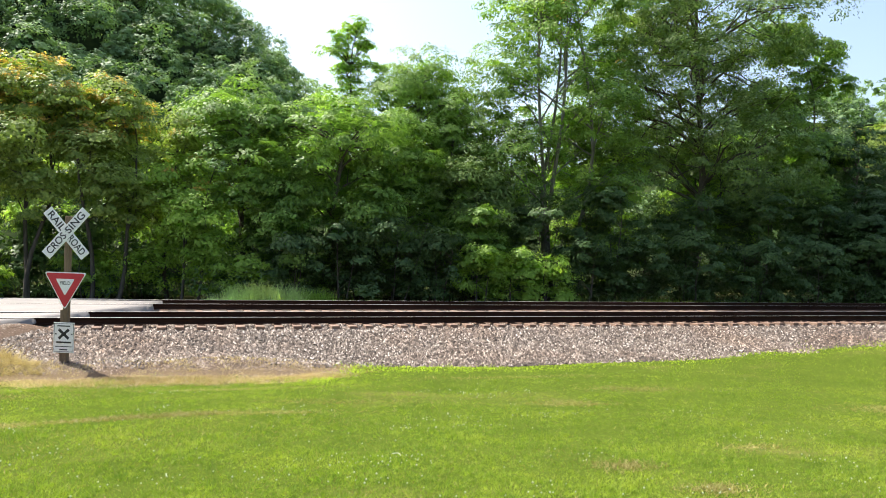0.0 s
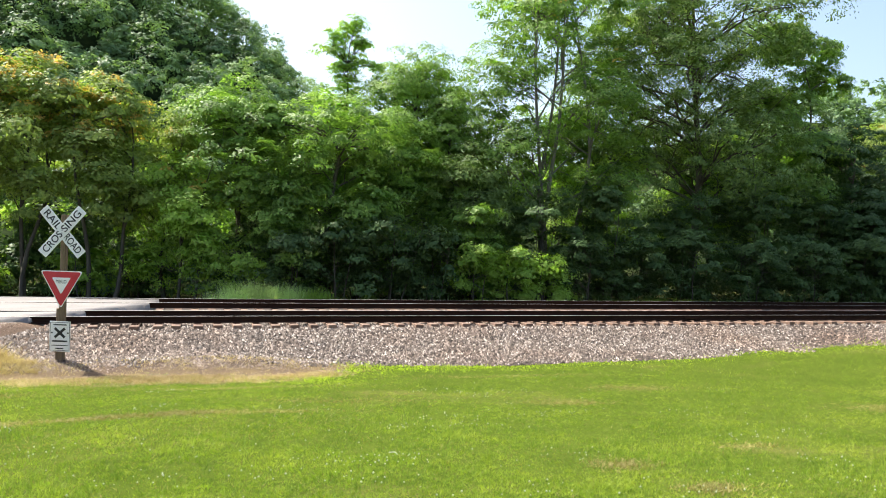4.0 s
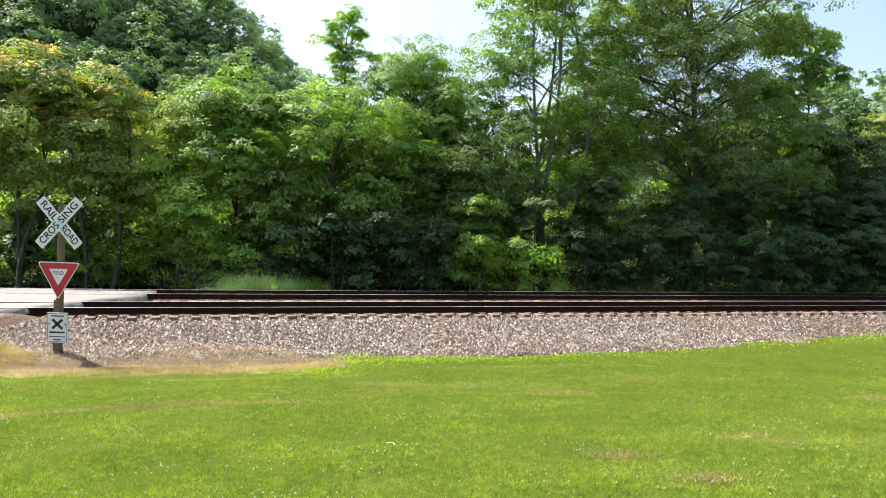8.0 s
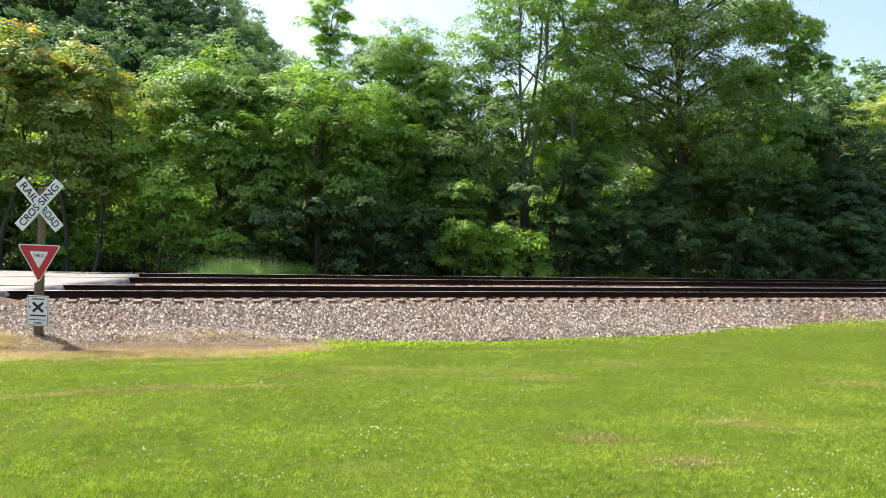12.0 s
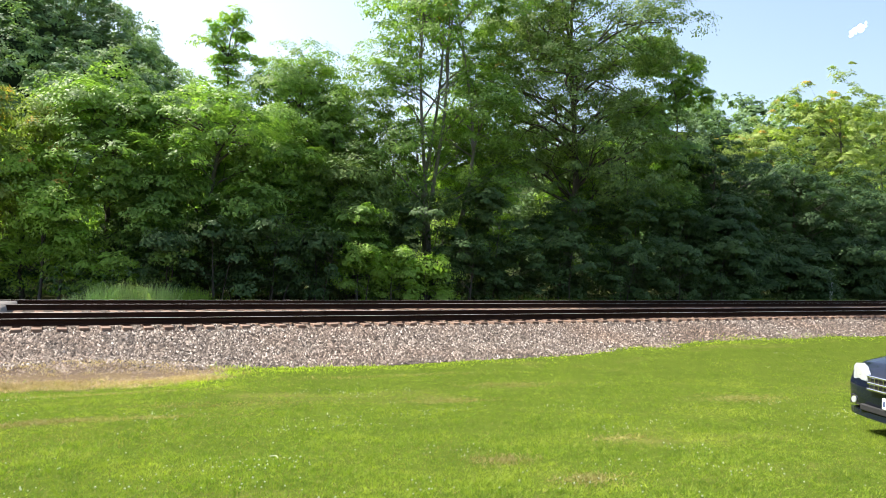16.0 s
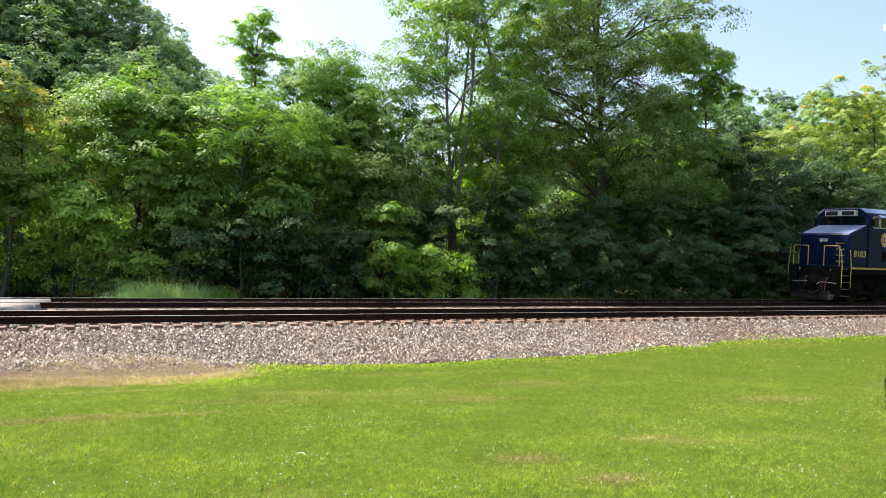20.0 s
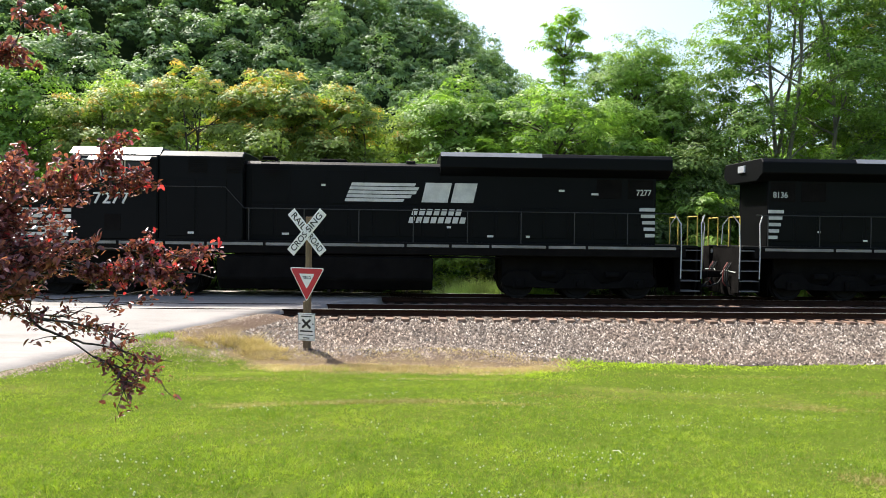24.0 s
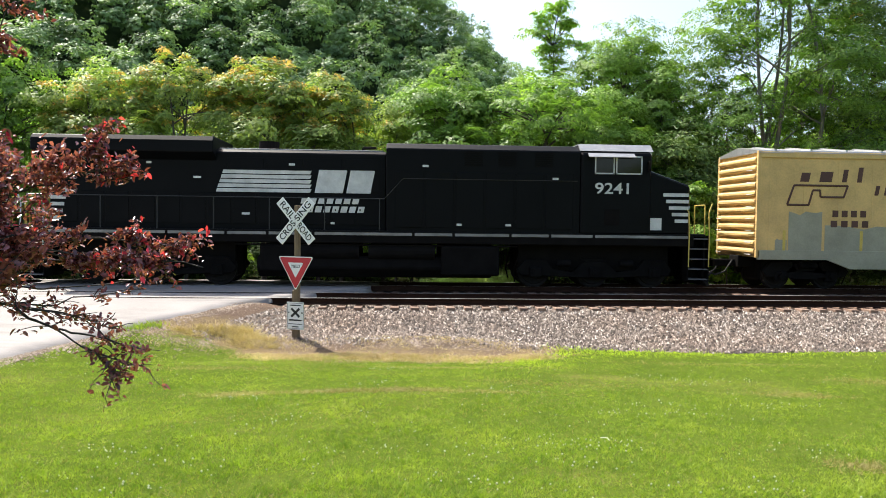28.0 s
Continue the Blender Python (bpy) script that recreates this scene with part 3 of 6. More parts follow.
def leaf_tris(c, n, length, width, rng, droop=0.2):
    """Small pointed leaves at c with normals n, one triangle each."""
    nn = unit(n)
    u, w = rotate_to(nn)
    a = rng.uniform(0, 6.283, len(c))[:, None]
    d = u * np.cos(a) + w * np.sin(a)
    e = np.cross(nn, d)
    L, W = length[:, None], width[:, None]
    tip = c + d * L * 0.6 - np.array([[0, 0, 1.0]]) * L * droop
    return np.stack([c - d * L * 0.4 + e * W * 0.5, c - d * L * 0.4 - e * W * 0.5, tip], 1).reshape(-1, 3)


def spray(centres, radius, count, size, rng, flat=0.5, up=0.9, outward=None):
    """Domes of leaves: each centre gets a flattened, domed clump of small leaves, turned towards outward."""
    k, count, size = len(centres), count * 3, size * 0.72
    c = np.repeat(centres, count, 0)
    r = np.repeat(radius, count)
    d = unit(rng.normal(size=(k * count, 3)))
    d[:, 2] = np.where(d[:, 2] < -0.15, -d[:, 2], d[:, 2])
    rad = r * rng.uniform(0.2, 1.0, k * count) ** 0.55
    off = d * rad[:, None]
    off[:, 2] *= flat
    off[:, 2] -= 0.35 * (np.hypot(off[:, 0], off[:, 1]) ** 2) / np.maximum(r, 0.1)
    n = d * 0.85 + np.array([[0, 0, up * 0.5]]) + rng.normal(size=d.shape) * 0.32
    if outward is not None:
        n = n * 0.7 + np.repeat(outward, count, 0) * 0.8
    L = size * rng.uniform(0.6, 1.35, len(c))
    return leaf_tris(c + off, n, L, L * rng.uniform(0.55, 0.8, len(c)), rng)


def fronds(centres, size, per, rng, leaflets=9):
    """Feathered leaves: at each centre per arching stalks with paired leaflets."""
    k = len(centres) * per
    c = np.repeat(centres, per, 0)
    a = rng.uniform(0, 6.283, k)
    L = size * rng.uniform(0.7, 1.25, k)
    d = np.stack([np.cos(a), np.sin(a), rng.uniform(0.0, 0.6, k)], 1)
    t = (np.arange(leaflets) + 1.0) / leaflets
    mid = c[:, None] + d[:, None] * (L[:, None] * t)[..., None]
    mid[..., 2] -= (L[:, None] * t ** 2) * 0.75
    side = np.stack([-np.sin(a), np.cos(a), np.zeros(k)], 1)
    out = []
    for s in (-1, 1):
        w = L[:, None] * 0.23 * np.sin(np.clip(t * 2.7 + 0.45, 0, 3.0))[None]
        p = mid + s * side[:, None] * w[..., None] * 0.55
        along = side[:, None] * s + d[:, None] * 0.35
        along = along / np.linalg.norm(along, axis=2, keepdims=True)
        across = np.cross(along.reshape(-1, 3), np.array([0, 0, 1.0])).reshape(along.shape)
        h = (w * 0.62)[..., None]
        b = (L[:, None] * 0.055)[..., None] + 0 * h
        dz = np.array([0, 0, 1.0]) * (w * 0.25)[..., None]
        q = np.stack([p - along * h + across * b, p - along * h - across * b, p + along * h - dz], 2)
        out.append(q.reshape(-1, 3))
    return np.concatenate(out)


def tubes(lines, n=6):
    """Tapered tubes along polylines: list of (points, radii)."""
    V, F, base = [], [], 0
    ang = np.arange(n) * 6.2832 / n
    for pts, rad in lines:
        pts = np.asarray(pts, float)
        d = unit(np.gradient(pts, axis=0))
        u, w = rotate_to(d)
        ring = pts[:, None] + (np.cos(ang)[None, :, None] * u[:, None] + np.sin(ang)[None, :, None] * w[:, None]) * np.asarray(rad)[:, None, None]
        V.append(ring.reshape(-1, 3))
        for i in range(len(pts) - 1):
            for j in range(n):
                k = (j + 1) % n
                F.append((base + i * n + j, base + i * n + k, base + (i + 1) * n + k, base + (i + 1) * n + j))
        base += len(pts) * n
    return np.concatenate(V), np.array(F)


def limb(a, b, r0, r1, rng, sag=0.12, steps=5):
    a, b = np.asarray(a, float), np.asarray(b, float)
    t = np.linspace(0, 1, steps)
    p = a + (b - a) * t[:, None]
    L = np.linalg.norm(b - a)
    for k in (1, 2, 3):
        p += np.sin(t * 3.1416 * k)[:, None] * rng.normal(size=(1, 3)) * L * 0.035 / k
    p[:, 2] += np.sin(t * 3.14) * L * sag
    return p, r0 + (r1 - r0) * t


def tris(n):
    return np.arange(n)[:, None] * 3 + np.arange(3)[None]


def tree(name, x, y, height, lobes, leaf, label, category="tree", group="", bark=None, size=0.17, clumps=260, per=30, clump=0.6, feather=0.0, trunk=0.16, stems=1, extra=None, seed=0, inner=0.32, up=0.9, lean=0.0):
    """A tree at (x, y): lobes are (dx, dy, z, rx, ry, rz) of its crown; feather is the share of clumps with feathered leaves; extra = (material, share) for coloured tips."""
    rng = np.random.default_rng(seed + 1000)
    feather *= 0.6
    per, size, clump, clumps = round(per * 1.3), size * 1.13, clump * 1.04, round(clumps * 1.0)
    gz = float(ground_z(x, y))
    thing = tagged(empty(name, x, y, gz), label, category, group)
    lobes = np.array(lobes, float)
    area = (lobes[:, 3] * lobes[:, 5] + lobes[:, 4] * lobes[:, 5] + lobes[:, 3] * lobes[:, 4])
    pick = rng.choice(len(lobes), clumps, p=area / area.sum())
    d = unit(rng.normal(size=(clumps, 3)))
    d[:, 2] = np.where(rng.random(clumps) < 0.45, np.abs(d[:, 2]), d[:, 2])
    rad = np.where(rng.random(clumps) < inner, rng.uniform(0.3, 0.8, clumps), rng.uniform(0.82, 1.08, clumps))
    lump = 1 + 0.14 * np.sin(d[:, 0] * 5 + pick * 2.1) * np.cos(d[:, 2] * 4 + pick)
    C = lobes[pick, :3] + d * lobes[pick, 3:] * (rad * lump)[:, None]
    over = C[:, 2] > 0.15
    C, d = C[over], d[over]
    R = clump * rng.uniform(0.6, 1.4, len(C))
    # trunk, limbs and twigs
    lines, tops = [], []
    for s in range(stems):
        off = rng.normal(size=2) * (0.25 if stems > 1 else 0.0)
        tip = np.array([off[0] * 2.4 + lean, off[1] * 2.4, height * rng.uniform(0.8, 0.92)])
        p, r = limb((off[0], off[1], -0.3), tip, trunk * (1 if stems == 1 else 0.75), trunk * 0.18, rng, 0.0, 9)
        lines.append((p, r))
        tops.append(p)
    for l in lobes:
        p = tops[rng.integers(len(tops))]
        h = max(0.6, l[2] - rng.uniform(0.5, 0.9) * l[5])
        a = np.array([np.interp(h, p[:, 2], p[:, k]) for k in range(3)])
        b = l[:3] + np.array([0, 0, 0.2 * l[5]])
        lines.append(limb(a, b, trunk * 0.28, trunk * 0.1, rng, 0.08))
        near = C[np.linalg.norm((C - l[:3]) / l[3:], axis=1) < 1.15]
        for c in near[rng.permutation(len(near))[:5]]:
            lines.append(limb(a + (b - a) * rng.uniform(0.3, 0.9), c, trunk * 0.12, trunk * 0.04, rng, 0.05, 4))
    v, f = tubes(lines, 4)
    arrays("trunk", v, f, bark or BARK, thing, smooth=True)
    sel = rng.random(len(C))
    bits = []
    plain_c = C[sel >= feather]
    if len(plain_c):
        bits.append(spray(plain_c, R[sel >= feather], per, size, rng, up=up, outward=d[sel >= feather]))
    if feather:
        bits.append(fronds(C[sel < feather], size * 3.0, max(6, per // 4), rng))
    v = np.concatenate(bits)
    arrays("crown", v, tris(len(v) // 3), leaf, thing)
    if extra:
        m, share = extra
        tip = C[(rng.random(len(C)) < share) & (C[:, 2] > np.quantile(C[:, 2], 0.5))] + np.array([0, 0, 0.18])
        v = spray(tip, np.full(len(tip), clump * 0.55), per // 2, size * 0.8, rng)
        arrays("rusty_foliage", v, tris(len(v) // 3), m, thing, "rusty orange seed clusters among the leaves")["kind"] = "stuff"
    return thing


def crown(w, h0, h1, k, seed, depth=1.0, top=1.0):
    """Lobes that fill a crown of half width w between heights h0 and h1."""
    rng = random.Random(seed)
    out = [(0, 0, h1 - 0.28 * (h1 - h0), w * 0.55 * top, w * 0.5 * depth, 0.28 * (h1 - h0))]
    k = round(k * 1.5)
    for i in range(k):
        a = 6.283 * i / k * 2.618 + rng.uniform(-0.4, 0.4)
        r = w * rng.uniform(0.38, 0.74)
        z = h0 + (h1 - h0) * (0.10 + 0.72 * ((i * 0.618) % 1))
        out.append((r * math.cos(a), r * math.sin(a) * depth, z, w * rng.uniform(0.32, 0.50), w * rng.uniform(0.32, 0.48) * depth, (h1 - h0) * rng.uniform(0.12, 0.20)))
    return out


W = "trees behind the tracks"
# brown-tipped trees by the road
for k, (x, y, h, w, m) in enumerate(((-21.5, 33, 10.2, 3.0, LEAF_MID), (-16.3, 33.5, 10.2, 2.8, LEAF_MID), (-12.9, 36, 10.4, 2.8, LEAF_MID))):
    tree("tree", x, y, h, crown(w, 1.6, h, 9, 30 + k), m, "leafy green roadside tree in full summer leaf", group=W, clumps=300, per=26, size=0.19, seed=30 + k, feather=0.2)
for k, (x, y, h, w) in enumerate(((-12.6, 32.8, 9.3, 2.6), (-9.2, 32.6, 9.6, 2.7), (-5.8, 32.4, 9.7, 2.7), (-2.9, 32.4, 9.1, 2.3))):
    tree("tree", x, y, h, crown(w, 3.2, h, 10, 40 + k), LEAF_OLIVE, "olive green tree topped with rusty orange seed clusters", group=W, clumps=340, per=24, size=0.17, seed=40 + k, feather=0.35, extra=(LEAF_RUST, 0.40), trunk=0.13, stems=2)
tree("tree", -0.5, 33.4, 8.2, crown(1.6, 2.2, 8.2, 7, 47), LEAF_OLIVE, "thin olive tree with fading brownish top", group=W, clumps=150, per=22, size=0.15, seed=47, extra=(LEAF_RUST, 0.2), trunk=0.1)
# the feather-leaved stand in the middle
tree("tree", 2.6, 33.2, 9.7, crown(2.8, 2.6, 9.7, 10, 50), LEAF_MID, "broad feather-leaved tree, bright green on top", group=W, clumps=330, per=30, size=0.18, feather=0.6, seed=50)
tree("tree", 5.9, 32.4, 9.4, crown(3.1, 3.2, 9.4, 11, 51), LEAF_MID, "broad feather-leaved tree with layered sunlit sprays", group=W, clumps=380, per=30, size=0.18, feather=0.6, seed=51, trunk=0.2)
tree("tree", 0.2, 31.9, 6.4, crown(2.1, 0.8, 6.4, 9, 52), LEAF_LIGHT, "light green shrubby tree with orange tips", group=W, clumps=280, per=28, size=0.16, feather=0.3, seed=52, extra=(LEAF_RUST, 0.05), trunk=0.09, stems=2)
tree("tree", 3.8, 31.6, 6.0, crown(2.2, 0.8, 6.2, 9, 53), LEAF_MID, "dense green shrubby tree with drooping sprays", group=W, clumps=280, per=28, size=0.17, feather=0.5, seed=53, trunk=0.09, stems=2)
tree("tree", 8.3, 40, 14.9, [(0.2, 0, 14.2, 0.7, 0.7, 0.75), (-0.55, 0, 13.7, 0.6, 0.5, 0.6), (0.75, 0, 13.4, 0.55, 0.5, 0.5), (-1.35, 0, 13.0, 0.5, 0.5, 0.45), (-0.5, 0, 12.8, 0.6, 0.5, 0.5), (0.5, 0, 12.6, 0.7, 0.5, 0.5), (1.6, 0, 12.3, 0.5, 0.4, 0.3), (-0.3, 0, 11.9, 0.8, 0.6, 0.6), (0.1, 0, 11.2, 0.9, 0.7, 0.7), (-0.3, 0, 10.0, 1.6, 1.2, 1.2)], LEAF_LIGHT, "slender tree with airy separate tufts rising above the rest", group=W, clumps=250, per=18, size=0.15, clump=0.36, feather=0.3, seed=54, trunk=0.15, inner=0.5)
tree("tree", 11.6, 37, 13.1, crown(3.2, 4.0, 12.9, 12, 55, top=0.7) + [(0, 0, 11.3, 1.8, 1.7, 1.5)], LEAF_MID, "pointed grey-green tree with fine even foliage", group=W, clumps=620, per=28, size=0.15, seed=55)
tree("tree", 9.6, 34, 8.8, crown(3.0, 1.0, 8.8, 11, 56), LEAF_MID, "dense green tree hung with vines", group=W, clumps=380, per=28, size=0.17, seed=56, feather=0.25)
tree("tree", 13.2, 33, 7.0, crown(2.4, 0.8, 7.2, 9, 57), LEAF_GREY, "rounded pale green tree in the shade of taller ones", group=W, clumps=300, per=28, size=0.15, seed=57)
tree("tree", 15.0, 37.5, 12.0, crown(3.2, 1.5, 12.0, 11, 58), LEAF_GREY, "leafy tree filling the gap beside the tall one", group=W, clumps=360, per=26, size=0.17, seed=58)
tree("tree", 12.5, 35.0, 10.0, crown(2.6, 1.0, 10.0, 10, 59), LEAF_MID, "leafy green tree in the middle of the stand", group=W, clumps=320, per=26, size=0.17, seed=59, feather=0.3)
# the two tall trees
tree("tree", 17.8, 34, 19.4, crown(4.7, 4.6, 19.4, 15, 60), LEAF_MID, "tall several-stemmed tree with open feathery crown", group=W, bark=BARK_PALE, clumps=930, per=24, size=0.17, clump=0.66, feather=0.6, seed=60, trunk=0.2, stems=4, extra=(LEAF_RUST, 0.03), inner=0.35)
tree("tree", 26.6, 35, 20.4, crown(7.0, 4.5, 20.4, 22, 61), LEAF_GREY, "tall broad-leaved tree with a dark straight trunk", group=W, clumps=1300, per=25, size=0.18, clump=0.72, seed=61, trunk=0.34, inner=0.3)
tree("tree", 34.8, 35.5, 17.5, [(0, 0, 14.6, 2.4, 1.8, 1.5), (2.2, 0, 13.2, 1.6, 1.3, 0.9), (-1.8, 0, 15.6, 2.0, 1.6, 1.3), (-1.5, 0, 11.2, 2.4, 1.8, 1.3), (0.5, 0, 8.6, 2.4, 2.0, 1.4), (0, 0, 6.0, 2.8, 2.2, 1.6)], LEAF_MID, "ragged broad-leaved tree with drooping branch ends", group=W, clumps=430, per=28, size=0.22, seed=62, trunk=0.18)
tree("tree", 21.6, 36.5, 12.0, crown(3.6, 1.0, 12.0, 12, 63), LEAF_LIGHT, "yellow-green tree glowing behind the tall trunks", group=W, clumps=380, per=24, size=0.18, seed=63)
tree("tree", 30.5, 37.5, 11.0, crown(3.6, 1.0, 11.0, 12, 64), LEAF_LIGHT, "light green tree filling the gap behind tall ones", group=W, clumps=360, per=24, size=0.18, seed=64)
# trees towards the right; LEAF_SHADE puts their shade into the leaf colour
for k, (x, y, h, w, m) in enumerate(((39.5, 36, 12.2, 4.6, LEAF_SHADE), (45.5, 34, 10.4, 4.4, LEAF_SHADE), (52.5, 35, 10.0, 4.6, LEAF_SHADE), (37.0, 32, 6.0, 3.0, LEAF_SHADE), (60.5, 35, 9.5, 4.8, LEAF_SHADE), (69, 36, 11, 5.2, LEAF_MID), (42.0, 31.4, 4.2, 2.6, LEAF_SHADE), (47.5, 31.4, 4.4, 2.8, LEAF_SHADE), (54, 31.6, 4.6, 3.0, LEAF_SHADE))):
    tree("tree", x, y, h, crown(w, 0.6, h, 12, 70 + k), m, "dense green tree of the shaded row along the track side", group=W, clumps=460, per=26, size=0.2, seed=70 + k)
for k, (x, y, h, w, m) in enumerate(((56.5, 45, 16.2, 4.2, LEAF_OLIVE), (62.0, 42, 20.0, 4.6, LEAF_OLIVE), (49.0, 44, 13.0, 3.6, LEAF_OLIVE), (72, 44, 20.0, 5.5, LEAF_OLIVE))):
    tree("tree", x, y, h, crown(w, 3.0, h, 12, 80 + k), m, "sunlit yellow-green tree standing behind the shaded row", group=W, clumps=360, per=24, size=0.24, seed=80 + k, extra=(LEAF_RUST, 0.08))
for k, x in enumerate(np.arange(-27, 15, 3.1)):
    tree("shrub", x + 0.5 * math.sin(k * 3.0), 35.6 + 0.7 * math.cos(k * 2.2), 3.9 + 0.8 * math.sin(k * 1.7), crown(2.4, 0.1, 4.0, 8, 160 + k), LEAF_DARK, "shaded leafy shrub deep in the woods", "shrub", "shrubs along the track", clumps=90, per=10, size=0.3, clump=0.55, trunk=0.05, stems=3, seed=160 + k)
# thicket along the track; its shade is put into the dark leaf colour
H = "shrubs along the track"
# the thicket's lit patches are coloured in with LEAF_LIGHT
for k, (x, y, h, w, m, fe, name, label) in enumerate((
        (2.4, 30.3, 2.1, 1.2, LEAF_LIGHT, 0.7, "shrub", "light green sumac shrub with feathered leaves"), (4.2, 29.9, 3.1, 1.5, LEAF_DARK, 0.8, "shrub", "sumac shrub with feathered leaves, shade in its leaf colour"),
        (6.0, 29.8, 3.6, 1.6, LEAF_DARK, 0.8, "shrub", "sumac shrub with feathered leaves, shade in its leaf colour"), (8.0, 29.9, 4.0, 1.7, LEAF_DARK, 0.8, "shrub", "sumac shrub with feathered leaves, shade in its leaf colour"),
        (10.1, 29.9, 3.5, 1.5, LEAF_DARK, 0.6, "shrub", "sumac shrub with feathered leaves, shade in its leaf colour"), (11.9, 29.6, 2.7, 1.2, LEAF_LIGHT, 0.2, "shrub", "yellow-green shrub with its patch of sun in the leaf colour"),
        (13.5, 29.5, 2.7, 1.2, LEAF_LIGHT, 0.0, "shrub", "yellow-green shrub with its patch of sun in the leaf colour"), (15.4, 29.7, 2.4, 1.1, LEAF_LIGHT, 0.3, "shrub", "yellow-green shrub with its patch of sun in the leaf colour"),
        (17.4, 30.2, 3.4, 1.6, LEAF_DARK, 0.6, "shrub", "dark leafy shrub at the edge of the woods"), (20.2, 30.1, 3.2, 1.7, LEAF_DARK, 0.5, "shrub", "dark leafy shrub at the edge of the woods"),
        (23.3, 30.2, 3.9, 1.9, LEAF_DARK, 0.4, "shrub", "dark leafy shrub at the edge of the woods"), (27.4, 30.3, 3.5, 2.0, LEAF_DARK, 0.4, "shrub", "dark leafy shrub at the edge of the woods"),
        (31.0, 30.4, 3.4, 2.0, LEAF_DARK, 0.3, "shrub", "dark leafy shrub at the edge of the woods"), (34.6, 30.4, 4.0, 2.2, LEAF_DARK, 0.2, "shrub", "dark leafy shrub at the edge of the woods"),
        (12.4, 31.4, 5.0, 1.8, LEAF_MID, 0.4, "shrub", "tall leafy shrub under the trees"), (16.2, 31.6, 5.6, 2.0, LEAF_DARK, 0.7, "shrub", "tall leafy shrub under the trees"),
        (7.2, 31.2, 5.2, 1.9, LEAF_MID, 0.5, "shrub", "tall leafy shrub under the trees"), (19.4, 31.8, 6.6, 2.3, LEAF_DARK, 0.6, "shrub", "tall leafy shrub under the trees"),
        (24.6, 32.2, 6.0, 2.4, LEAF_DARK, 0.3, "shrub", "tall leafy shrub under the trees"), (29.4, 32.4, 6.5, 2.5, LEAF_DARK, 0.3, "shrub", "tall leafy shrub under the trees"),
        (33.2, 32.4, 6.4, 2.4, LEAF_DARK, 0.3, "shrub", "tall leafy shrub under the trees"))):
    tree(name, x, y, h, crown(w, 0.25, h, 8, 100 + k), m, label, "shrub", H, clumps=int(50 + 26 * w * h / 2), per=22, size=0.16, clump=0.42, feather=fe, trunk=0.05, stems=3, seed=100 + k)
# backlight on these roadside shrubs is put into the light leaf colour
for k, (x, y, h, w) in enumerate(((-24, 35.5, 4.0, 2.6), (-18.5, 35.2, 3.6, 2.4), (-13.5, 34.6, 3.0, 2.0), (-9.8, 36, 4.2, 2.4), (-5.6, 36.2, 4.4, 2.4), (-1.6, 35.4, 5.0, 2.2), (-8.0, 33.6, 1.9, 1.4), (-3.6, 33.4, 2.0, 1.4))):
    tree("shrub", x, y, h, crown(w, 0.2, h, 8, 140 + k), LEAF_LIGHT, "leafy shrub among the roadside trunks", "shrub", H, clumps=110, per=18, size=0.18, clump=0.45, trunk=0.05, stems=3, seed=140 + k)


def woods(name, spots, leaf, label, size, per, clumps, seed):
    """Far woods as one mesh: every spot (x, y, height, half width) gets a crown of leafy clumps."""
    rng = np.random.default_rng(seed)
    S = np.array(spots)
    k = len(S)
    gz = ground_z(S[:, 0], S[:, 1])
    d = unit(rng.normal(size=(k * clumps, 3)))
    d[:, 2] = np.where(d[:, 2] < -0.2, -d[:, 2], d[:, 2])
    w = np.repeat(S[:, 3], clumps)
    h = np.repeat(S[:, 2], clumps)
    lump = 1 + 0.22 * np.sin(d[:, 0] * 4 + np.repeat(rng.uniform(0, 6, k), clumps)) * np.cos(d[:, 1] * 5)
    base = np.stack([np.repeat(S[:, 0], clumps), np.repeat(S[:, 1], clumps), np.repeat(gz, clumps) + h * 0.55], 1)
    C = base + d * np.stack([w, w, h * 0.45], 1) * (rng.uniform(0.82, 1.02, len(d)) * lump)[:, None]
    v = spray(C, w * rng.uniform(0.18, 0.30, len(C)), per, size, rng, flat=0.6, up=0.7, outward=d)
    tagged(arrays(name, v, tris(len(v) // 3), leaf), label, "woods", kind="stuff")


rg = np.random.default_rng(77)
# dark leaves colour in the shaded gaps behind the first trees
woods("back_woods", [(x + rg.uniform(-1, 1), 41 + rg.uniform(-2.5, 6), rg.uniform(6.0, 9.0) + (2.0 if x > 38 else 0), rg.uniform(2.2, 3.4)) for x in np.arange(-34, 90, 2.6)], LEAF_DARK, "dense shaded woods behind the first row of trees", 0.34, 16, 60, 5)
spots = []
for gx in np.arange(-165, 100, 6.6):
    for gy in np.arange(126, 236, 6.6):
        x, y = gx + rg.uniform(-2.2, 2.2), gy + rg.uniform(-2.2, 2.2)
        if ground_z(x, y) + 12 > 0.17 * math.hypot(x, y) and abs(math.atan2(x, y)) < 0.68:
            s = rg.uniform(0.7, 1.35)
            spots.append((x, y, 10.5 * s, 4.2 * s))
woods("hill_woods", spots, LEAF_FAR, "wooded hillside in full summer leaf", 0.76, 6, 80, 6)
spots = []
while len(spots) < 230:
    x, y = rg.uniform(110, 520), rg.uniform(150, 340)
    if ground_z(x, y) > 8 and 0.7 < math.atan2(x, y) < 1.12:
        s = rg.uniform(0.8, 1.4)
        spots.append((x, y, 12 * s, 6 * s))
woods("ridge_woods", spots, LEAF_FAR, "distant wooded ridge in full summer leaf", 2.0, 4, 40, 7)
spots = [(rg.uniform(-40, 110), rg.uniform(52, 95), rg.uniform(7, 11), rg.uniform(2.8, 4.2)) for _ in range(80)]
